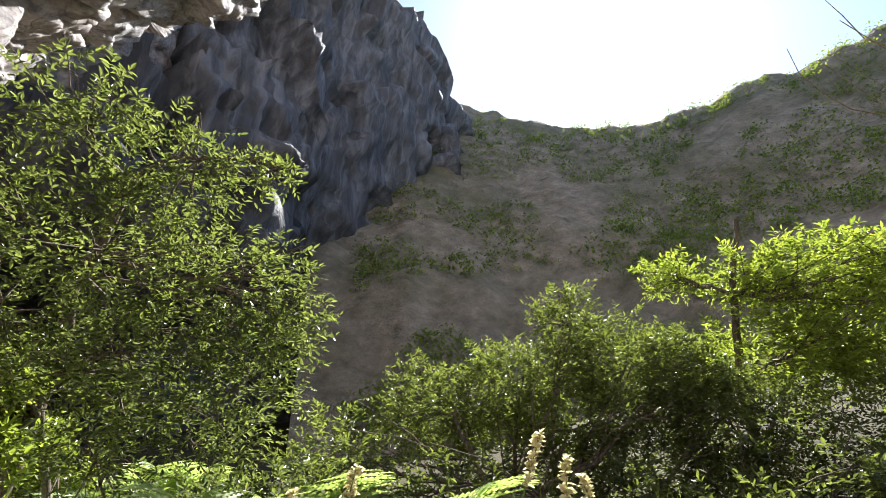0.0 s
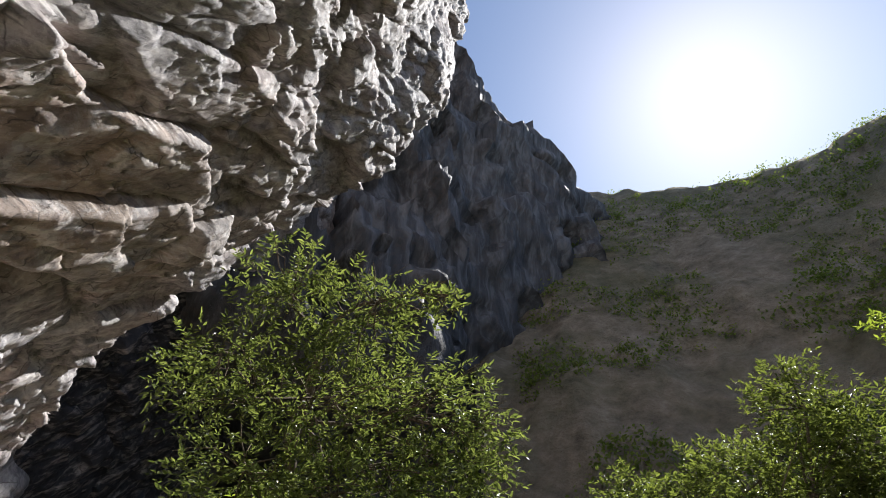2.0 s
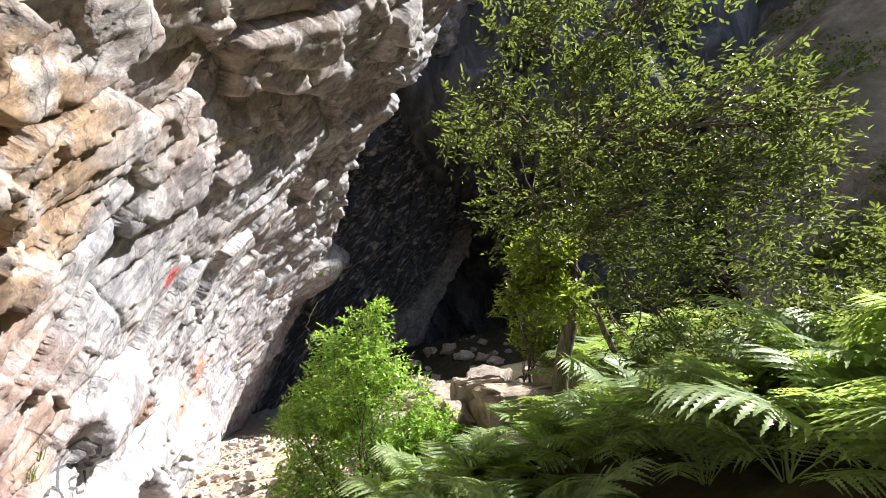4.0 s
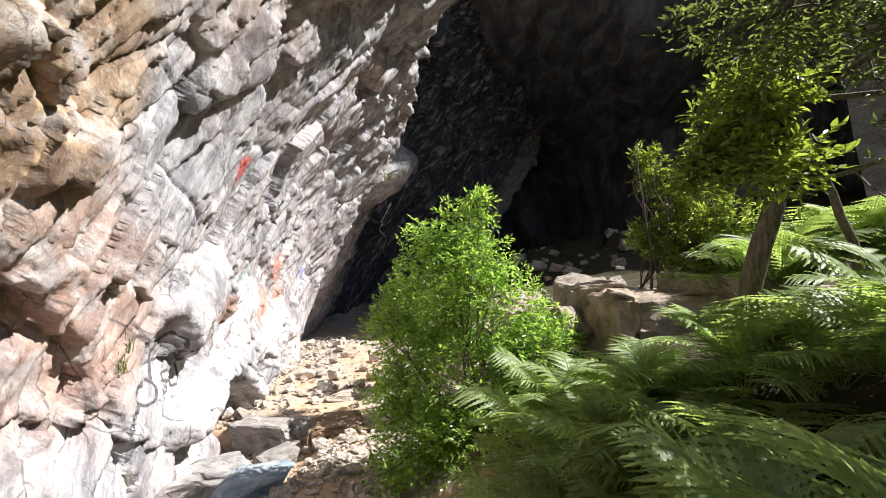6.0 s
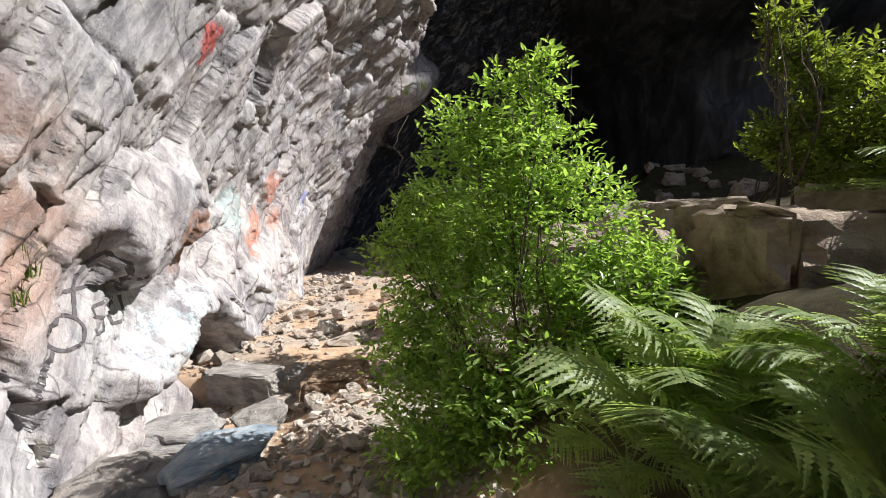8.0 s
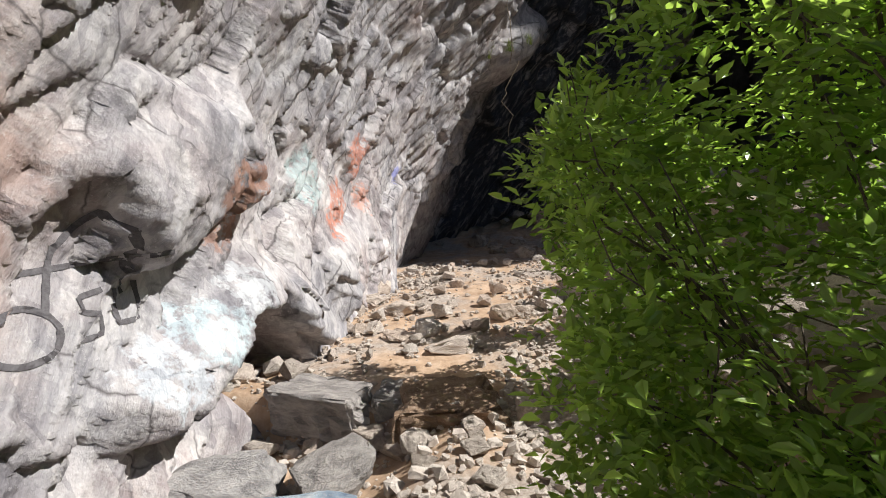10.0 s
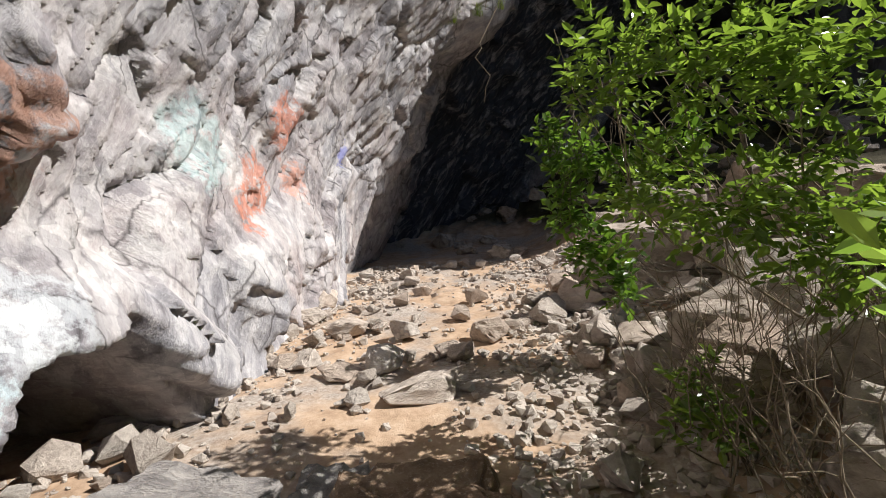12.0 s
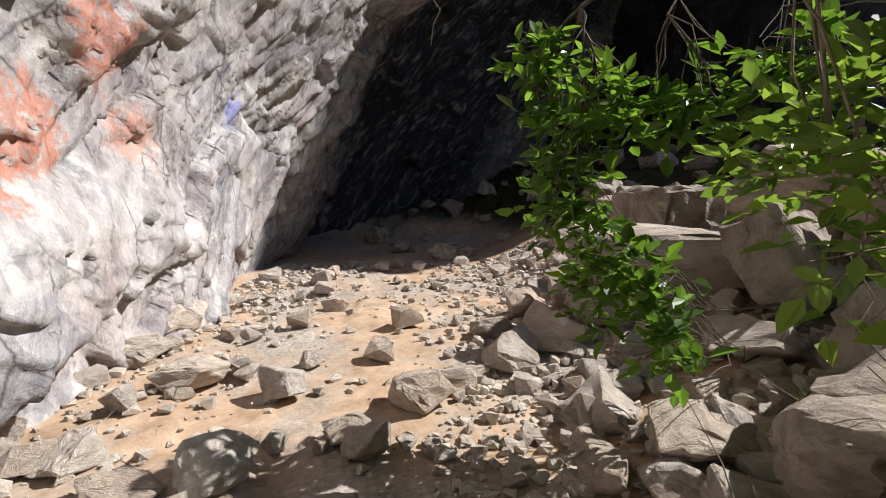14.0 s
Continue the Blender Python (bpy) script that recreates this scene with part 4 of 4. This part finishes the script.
plant("bush", on_ground(-0.75, 6.8), [(-0.9, 7.42, 1.47, 0.42, 0.42, 0.5), (-0.75, 7.25, 1.05, 0.62, 0.55, 0.5), (-1.3, 7.6, 1.3, 0.38, 0.38, 0.4), (-0.61, 7.36, 1.7, 0.27, 0.27, 0.35), (-1.15, 7.4, 0.7, 0.7, 0.65, 0.7), (-0.51, 7.27, 0.41, 0.76, 0.7, 0.7), (-1.55, 7.5, -0.1, 0.5, 0.6, 0.6), (-0.94, 7.08, -0.36, 0.9, 0.8, 0.8),
      (-0.12, 6.99, -0.12, 0.74, 0.7, 0.6), (-1.4, 6.9, -0.85, 0.6, 0.6, 0.6), (-0.73, 6.63, -0.9, 0.82, 0.7, 0.7), (0.08, 7.1, 0.19, 0.47, 0.47, 0.4), (-1.75, 7.7, 0.57, 0.3, 0.32, 0.3), (-1.78, 7.2, 0.35, 0.36, 0.4, 0.3), (-1.72, 6.9, -0.4, 0.38, 0.4, 0.4), (-1.6, 6.6, -1.05, 0.4, 0.4, 0.35), (0.35, 7.0, -0.3, 0.4, 0.4, 0.4)],
      5, LEAF_BUSH, "bright green leafy bush with glossy oval leaves beside the path", "bush", n=3200, size=0.064, length=0.32, pairs=4, shell=0.75, width=0.48, limb_r=0.012, twigs=8)
plant("shrub", on_ground(2.9, 1.7), [(3.17, 2.36, 2.0, 0.52, 0.52, 0.45), (3.5, 1.8, 2.15, 0.5, 0.5, 0.5), (3.53, 1.29, 2.55, 0.36, 0.36, 0.42), (3.82, 0.98, 2.25, 0.55, 0.55, 0.5), (3.55, 1.28, 1.9, 0.55, 0.55, 0.5), (3.91, 0.61, 2.15, 0.48, 0.48, 0.45), (3.97, 0.39, 1.85, 0.55, 0.55, 0.5), (3.4, 1.9, 1.6, 0.6, 0.6, 0.5), (3.7, 1.0, 1.5, 0.7, 0.7, 0.5)],
      8, LEAF_DARK, "dull dark green dense shrub on the bank", "shrub", n=4200, size=0.036, length=0.18, pairs=6, twigs=8)
plant("young_tree", on_ground(5, 0.3), [(5.25, 0.68, 3.43, 0.42, 0.42, 0.3), (5.33, -0.01, 3.3, 0.6, 0.6, 0.4), (5.34, -0.52, 3.2, 0.75, 0.75, 0.5), (5.54, -0.11, 2.5, 0.95, 0.95, 0.6), (5.47, -0.72, 2.6, 0.8, 0.8, 0.6), (5.3, -1.2, 3.1, 0.7, 0.7, 0.5)],
      9, LEAF_GOLD, "airy sunlit yellow-green young tree on the bank", "tree", ([(0, 0, 0), (0.1, 0, 0.7), (0.25, -0.1, 1.6), (0.3, -0.3, 2.4)], 0.04), n=1500, size=0.06, length=0.3, pairs=6, width=0.34)
plant("sapling", on_ground(1.8, 8.1), [(2.0, 8.28, 2.26, 0.3, 0.3, 0.45), (2.37, 8.14, 1.93, 0.4, 0.4, 0.4), (2.06, 8.14, 1.34, 0.6, 0.55, 0.4), (2.57, 7.58, 1.49, 0.5, 0.5, 0.4), (2.38, 7.72, 0.96, 0.6, 0.6, 0.4), (1.85, 8.4, 2.5, 0.14, 0.14, 0.3)],
      14, LEAF_GOLD, "light green sapling with upright leafy shoots on the boulders", "sapling", n=900, size=0.075, length=0.32, pairs=5, upward=0.8)
plant("shrub", on_ground(-0.6, 9.6), [(-1.75, 10.05, 0.65, 0.4, 0.43, 0.4), (-1.3, 9.75, 0.6, 0.5, 0.5, 0.5), (-1.0, 9.4, 0.45, 0.46, 0.46, 0.4), (-1.5, 10.0, -0.1, 0.4, 0.43, 0.4), (-1.1, 9.6, -0.1, 0.45, 0.48, 0.4), (-0.95, 9.3, -0.35, 0.4, 0.42, 0.4), (-1.45, 9.5, -1.1, 0.28, 0.3, 0.25)],
      21, LEAF_MID, "leafy green shrub with bare dry twigs below", "shrub", n=430, size=0.075, length=0.28, pairs=4, width=0.5, bark=TWIG, limb_r=0.009, twigs=7)
plant("shrub", on_ground(-0.25, 11.75), [(-1.93, 11.53, 0.42, 0.25, 0.25, 0.25), (-1.6, 11.38, 0.22, 0.33, 0.33, 0.3), (-1.94, 11.58, 0.17, 0.22, 0.22, 0.22), (-1.78, 11.47, -0.21, 0.33, 0.33, 0.33), (-1.63, 11.29, -0.59, 0.32, 0.3, 0.3), (-1.52, 11.07, -0.8, 0.26, 0.26, 0.26), (-1.3, 11.14, 0.2, 0.3, 0.3, 0.26), (-1.0, 10.96, 0.3, 0.26, 0.26, 0.24)],
      23, LEAF_DEEP, "hanging leafy branches with large dark green oval leaves over the scree", "shrub", trunk=([(0, 0, 0), (0.05, -0.1, 0.7), (-0.15, -0.3, 1.4), (-0.6, -0.4, 1.75), (-1.2, -0.35, 1.75), (-1.5, -0.25, 1.6)], 0.022), n=180, size=0.1, length=0.3, pairs=3, width=0.55, limb_r=0.009)

plant("shrub", on_ground(3.2, 0.6), [(3.1, 0.9, 1.3, 0.6, 0.6, 0.4), (3.0, 0.2, 1.2, 0.7, 0.6, 0.45), (3.6, 0.0, 1.4, 0.7, 0.7, 0.5), (3.8, -0.8, 1.4, 0.8, 0.7, 0.5), (2.6, 1.8, 1.35, 0.5, 0.5, 0.4), (2.4, 2.5, 1.6, 0.5, 0.5, 0.4), (4.4, 0.3, 1.9, 0.7, 0.8, 0.5), (4.5, -0.9, 1.8, 0.8, 0.8, 0.6)],
      31, LEAF_DARK, "low dark green undergrowth shrub covering the bank", "shrub", n=2600, size=0.04, length=0.2, pairs=5)
plant("shrub", on_ground(1.9, 4.3), [(2.3, 3.5, 1.1, 0.6, 0.6, 0.5), (2.8, 3.2, 1.3, 0.6, 0.6, 0.5), (2.6, 4.2, 1.1, 0.7, 0.6, 0.5), (1.9, 3.7, 0.9, 0.4, 0.4, 0.4)],
      33, LEAF_TREE, "mixed green undergrowth beneath the rowan tree", "shrub", n=1000, size=0.06, length=0.26)

# ferns on the slope and on the bank
for i in range(50):
    rng = np.random.RandomState(100 + i)
    y = rng.uniform(2.6, 5.9)
    x = rng.uniform(-0.7 + 0.1 * (y - 2.6), 2.2)
    if y > 4.9 and x > 0.1:
        continue
    fern(on_ground(x, y, 0.02), rng.uniform(0.75, 1.15), i)
for i in range(12):
    rng = np.random.RandomState(200 + i)
    fern(on_ground(rng.uniform(2.2, 3.8), rng.uniform(6.2, 7.6), 0.35), rng.uniform(0.9, 1.3), i)
for i in range(16):
    rng = np.random.RandomState(300 + i)
    fern(on_ground(rng.uniform(1.1, 2.6), rng.uniform(1.0, 2.8), 0.02), rng.uniform(0.8, 1.15), i)


for i, (x, y) in enumerate([(-0.6, 4.9), (-0.3, 5.3), (-0.75, 4.4), (-0.2, 4.6), (-0.45, 5.7), (0.0, 5.6), (0.35, 5.1), (0.1, 4.2)]):
    fern(on_ground(x, y, 0.02), 0.8, 400 + i)


# ---------------------------------------------------------------- grass, flowers, root
def grass_tuft(at, n, height, seed, material, label):
    r = np.random.RandomState(seed)
    vs, fs = [], []
    for i in range(n):
        a, out = r.uniform(0, 6.28), r.uniform(0.1, 0.75)
        h, w = height * r.uniform(0.5, 1.1), 0.004 + 0.004 * r.rand()
        b = np.array([r.normal(0, 0.05), r.normal(0, 0.05), 0])
        d = np.array([math.cos(a), math.sin(a), 0])
        sd = np.array([-d[1], d[0], 0]) * w
        k = len(vs)
        for t in (0, 0.4, 0.75):
            p = b + d * out * h * t * t * 1.1 + np.array([0, 0, h * (t - 0.35 * out * t * t)])
            vs += [p - sd * (1.1 - t), p + sd * (1.1 - t)]
        vs.append(b + d * out * h * 1.1 + np.array([0, 0, h * (1 - 0.35 * out - 0.25 * out)]))
        fs += [(k, k + 1, k + 3), (k, k + 3, k + 2), (k + 2, k + 3, k + 5), (k + 2, k + 5, k + 4), (k + 4, k + 5, k + 6)]
    ob = new("grass_tuft", tri_mesh("grass_tuft", np.array(vs), np.array(fs), material))
    ob.location = at
    return tagged(ob, label, "grass", "grass tufts")


def wall_at(y, z, off=0.0):
    hit, at, nor, _ = cliff_wall.ray_cast((2.0 if z < 6 else 12.0, y, z), (-1, 0, 0))
    return Vector(at) + Vector((off, 0, 0)) if hit else Vector((-4.7, y, z))


grass_tuft(wall_at(7.1, 0.1, -0.02), 60, 0.4, 1, GRASS_LEAF, "dry yellow-green grass tuft growing from a crack in the cliff")
grass_tuft(wall_at(6.95, -0.1, -0.02), 40, 0.35, 2, GRASS_LEAF, "dry yellow-green grass tuft growing from a crack in the cliff")
for i, (y, z) in enumerate([(17.7, 3.7), (18.0, 3.9), (17.4, 3.5)]):
    grass_tuft(wall_at(y, z, -0.03), 70, 0.4, 10 + i, GRASS_LEAF, "yellow grass tuft on the jutting ledge of the cliff")
for i in range(14):
    r = np.random.RandomState(40 + i)
    grass_tuft(on_ground(r.uniform(1.4, 2.6), r.uniform(0.4, 1.8), -0.01), 60, 0.55, 40 + i, GRASS_LEAF, "sunlit long green grass tuft on the bank")
for i in range(10):
    r = np.random.RandomState(70 + i)
    grass_tuft(on_ground(r.uniform(-1.1, -0.3), r.uniform(9.6, 11.2), -0.01), 40, 0.3, 70 + i, GRASS_LEAF, "thin green grass tuft among the stones")


def flower_spike(at, height, seed):
    r = np.random.RandomState(seed)
    root = thing("flower_spike", at, "tall cream flower spike on a thin green stalk", "flower", "cream flowers")
    line = bend((0, 0, 0), (r.normal(0, 0.05), r.normal(0, 0.05), height), r, 0.08, 8)
    put("stalk", tri_mesh("stalk", *tube(line, np.linspace(0.005, 0.002, 8), 5), GRASS_LEAF, True), root)
    n = 130
    t = 1 - 0.16 * r.rand(n) / height
    p = np.stack([np.interp(t, np.linspace(0, 1, 8), line[:, i]) for i in range(3)], -1)
    a = r.uniform(0, 6.28, n)
    out = np.stack([np.cos(a), np.sin(a), r.uniform(-0.2, 0.9, n)], -1)
    v, f = leaves(p, out, 0.012 + 0.02 * r.rand(n), r, 0.7)
    put("blossom", tri_mesh("blossom", v, f, FLOWER), root, None, "dense cream blossom")
    return root


for i, (x, y, z) in enumerate([(1.46, 0.67, 1.68), (1.40, 0.62, 1.60), (1.12, 1.08, 1.58), (1.55, 0.58, 1.56), (1.0, 1.2, 1.52)]):
    g = on_ground(x, y)
    flower_spike(g, z - g[2], i)

_r = np.random.RandomState(4)
root_line = bend((-2.45, 14.0, 3.9), (-2.56, 14.0, 1.22), _r, 0.1, 14)
hanging = new("hanging_root", tri_mesh("hanging_root", *tube(root_line, np.linspace(0.008, 0.004, 14), 5), TWIG, True))
tagged(hanging, "thin pale root hanging down from the rock lip", "root")


# ---------------------------------------------------------------- writing sprayed on the rock
def mat_spray(name, col):
    m = Nodes(name)
    return m.finish(m.ramp(m.noise(30, 5, 0.7), [(0.3, col), (0.75, tuple(0.6 * c + 0.12 for c in col))]), 0.8)


SPRAY_DARK = mat_spray("worn_dark_spray_paint", (0.07, 0.06, 0.065))
SPRAY_PALE = mat_spray("pale_spray_paint", (0.66, 0.64, 0.58))
SPRAY_RED = mat_spray("red_spray_paint", (0.55, 0.09, 0.07))


def stroke(points, width, material):
    """A sprayed line that hugs the cliff, through (y, z) places."""
    pts = np.array(points, float)
    seg = np.r_[0, np.cumsum(np.linalg.norm(np.diff(pts, axis=0), axis=1))]
    t = np.linspace(0, seg[-1], max(6, int(seg[-1] / 0.02)))
    line = np.stack([np.interp(t, seg, pts[:, 0]), np.interp(t, seg, pts[:, 1])], -1)
    tan = np.gradient(line, axis=0)
    tan /= np.linalg.norm(tan, axis=1)[:, None] + 1e-9
    side = np.stack([-tan[:, 1], tan[:, 0]], -1) * width / 2
    vs = []
    for p, q in zip(line, side):
        for k in (-1, 0, 1):
            vs.append(wall_at(p[0] + q[0] * k, p[1] + q[1] * k, 0.006)[:])
    fs = []
    for i in range(len(line) - 1):
        for k in (0, 1):
            a = i * 3 + k
            fs += [(a, a + 1, a + 4), (a, a + 4, a + 3)]
    return np.array(vs), np.array(fs)


def ring(y, z, ry, rz, a0=0, a1=360):
    return [(y + ry * math.cos(radians(a)), z + rz * math.sin(radians(a))) for a in np.linspace(a0, a1, 20)]


def writing(name, strokes, width, material, label):
    ob = new(name, tri_mesh(name, *join([stroke(p, width, material) for p in strokes]), material))
    return tagged(ob, label, "graffiti")


def letters_at(strokes, y0, z0, ky, kz, dy, dz):
    return [[(y0 + dy + (y - y0) * ky, z0 + dz + (z - z0) * kz) for y, z in line] for line in strokes]


writing("graffiti", letters_at([[(7.40, -0.42), (7.52, -0.12), (7.68, 0.06), (7.78, -0.15), (7.84, -0.42)], [(7.36, -0.22), (7.95, -0.20)], ring(7.28, -0.5, 0.15, 0.13), [(7.15, -0.6), (6.95, -0.85), (6.8, -1.05)],
        [(7.68, -0.36), (7.55, -0.38), (7.56, -0.46), (7.67, -0.5), (7.66, -0.6), (7.52, -0.6)], [(7.78, -0.38), (7.78, -0.58), (7.9, -0.58), (7.92, -0.36)]], 7.55, -0.3, 1.25, 1.15, 0.03, 0.12),
        0.035, SPRAY_DARK, "worn dark sprayed letters A O S U on the cliff")
writing("graffiti", [[(9.1, 2.75), (9.25, 2.5), (9.2, 2.8)], [(9.3, 2.7), (9.15, 2.45)]], 0.05, SPRAY_RED, "small faded red sprayed scribble on the cliff")
writing("graffiti", [[(6.75, -1.35), (6.95, -1.2)], [(6.78, -1.2), (6.93, -1.36)], [(6.85, -1.15), (6.86, -1.4)]], 0.025, SPRAY_PALE, "small white sprayed star mark at the foot of the cliff")

# ---------------------------------------------------------------- pale letters on a boulder
def boulder_letters(text, ob, eye, centre, size, turn):
    """Letters thrown onto a boulder along the way from eye to centre."""
    cu = bpy.data.curves.new("letters", "FONT")
    cu.body, cu.size, cu.align_x, cu.resolution_u = text, size, "CENTER", 2
    tmp = new("letters", cu)
    bpy.context.view_layer.update()
    me = bpy.data.meshes.new_from_object(tmp.evaluated_get(bpy.context.evaluated_depsgraph_get()))
    bpy.data.objects.remove(tmp)
    bm = bmesh.new()
    bm.from_mesh(me)
    bmesh.ops.triangulate(bm, faces=bm.faces[:])
    for _ in range(2):
        bmesh.ops.subdivide_edges(bm, edges=bm.edges[:], cuts=1)
        bmesh.ops.triangulate(bm, faces=bm.faces[:])
    base = look(eye, centre, turn)
    inv = ob.matrix_world.inverted()
    far = (Vector(centre) - Vector(eye)).length
    for v in bm.verts:
        p = base @ Vector((v.co.x, v.co.y, -far))
        way = (p - Vector(eye)).normalized()
        hit, at, _, _ = ob.ray_cast(inv @ Vector(eye), inv.to_3x3() @ way)
        v.co = (ob.matrix_world @ at if hit else p) - way * 0.006
    bm.to_mesh(me)
    bm.free()
    me.materials.clear()
    me.materials.append(SPRAY_PALE)
    return tagged(new("graffiti", me), "pale sprayed letters RU on a tan boulder", "graffiti")


bpy.context.view_layer.update()
_rock = [o for o in scene.objects if o.name.startswith("boulder") and abs(o.location.x + 0.38) < 0.01 and abs(o.location.y - 10.9) < 0.01][0]
boulder_letters("RU", _rock, (-2.42, 9.05, -0.22), (-0.61, 10.8, -0.93), 0.24, -8)


# ---------------------------------------------------------------- scrub on the far slope, dead twigs overhead
def hill_scrub(n, seed):
    r = np.random.RandomState(seed)
    me = hillside.data
    co = np.zeros(len(me.vertices) * 3, dtype=np.float32)
    me.vertices.foreach_get("co", co)
    co = co.reshape(-1, 3)
    rad = np.hypot(co[:, 0], co[:, 1])
    az = np.degrees(np.arctan2(co[:, 0], co[:, 1]))
    ok = np.where((rad > 21) & (rad < 64) & (az > 44) & (az < 116) & (vnoise(co * 0.16 + 5) > 0.42))[0]
    p = co[r.choice(ok, n)]
    k = 20
    size = 0.35 + 0.5 * r.rand(n)
    base = np.repeat(p, k, 0) + r.normal(0, 1, (n * k, 3)) * np.repeat(size, k)[:, None] * (0.55, 0.55, 0.4) + (0, 0, 0.3)
    way = r.normal(0, 1, (n * k, 3)) + (0, 0, 0.4)
    v, f = leaves(base, way, np.repeat(size, k) * r.uniform(0.25, 0.5, n * k), r, 0.6)
    ob = new("scrub", tri_mesh("scrub", v, f, GRASS_LEAF))
    return tagged(ob, "sparse dull green scrub on the far hillside", "scrub", kind="stuff")


hill_scrub(3000, 6)


def dead_branch(p0, p1, seed):
    r = np.random.RandomState(seed)
    line = bend(p0, p1, r, 0.2, 9)
    parts = [tube(line, np.linspace(0.011, 0.002, 9), 5)]
    for i in range(5):
        a = line[3 + i]
        parts.append(tube(bend(a, a + (line[-1] - line[0]) * 0.25 + r.normal(0, 0.12, 3), r, 0.2, 5), np.linspace(0.005, 0.0015, 5), 4))
    return tagged(new("dead_branch", tri_mesh("dead_branch", *join(parts), TWIG, True)), "thin bare dead branch reaching over the bank", "branch")


dead_branch(on_ground(3.9, -2.6), (2.68, -0.70, 3.73), 1)
dead_branch(on_ground(3.8, -2.3), (2.80, -0.58, 3.62), 2)


def twig_tangle(x, y, n, seed):
    """A tangle of dry stems rooted at one place."""
    r = np.random.RandomState(seed)
    g = on_ground(x, y, -0.02)
    parts = []
    for i in range(n):
        tip = np.array([r.normal(0, 0.32), r.normal(0, 0.32), r.uniform(0.35, 1.05)])
        line = bend(r.normal(0, 0.08, 3) * (1, 1, 0), tip, r, 0.3, 7)
        parts.append(tube(line, np.linspace(0.006, 0.0018, 7), 4))
        for q in range(2):
            a = line[3 + q]
            parts.append(tube(bend(a, a + r.normal(0, 0.14, 3) + (0, 0, 0.1), r, 0.2, 4), np.linspace(0.003, 0.0012, 4), 4))
    ob = new("dry_bush", tri_mesh("dry_bush", *join(parts), TWIG, True))
    ob.location = g
    return tagged(ob, "leafless tangle of dry brown stems beside the path", "bush", "dry stems")


for i, (x, y) in enumerate([(-1.2, 9.0), (-0.95, 9.5), (-1.35, 9.9), (-0.9, 10.2), (-0.7, 9.1), (-1.15, 8.6), (-0.95, 8.9), (-1.3, 9.4)]):
    twig_tangle(x, y, 17, i)
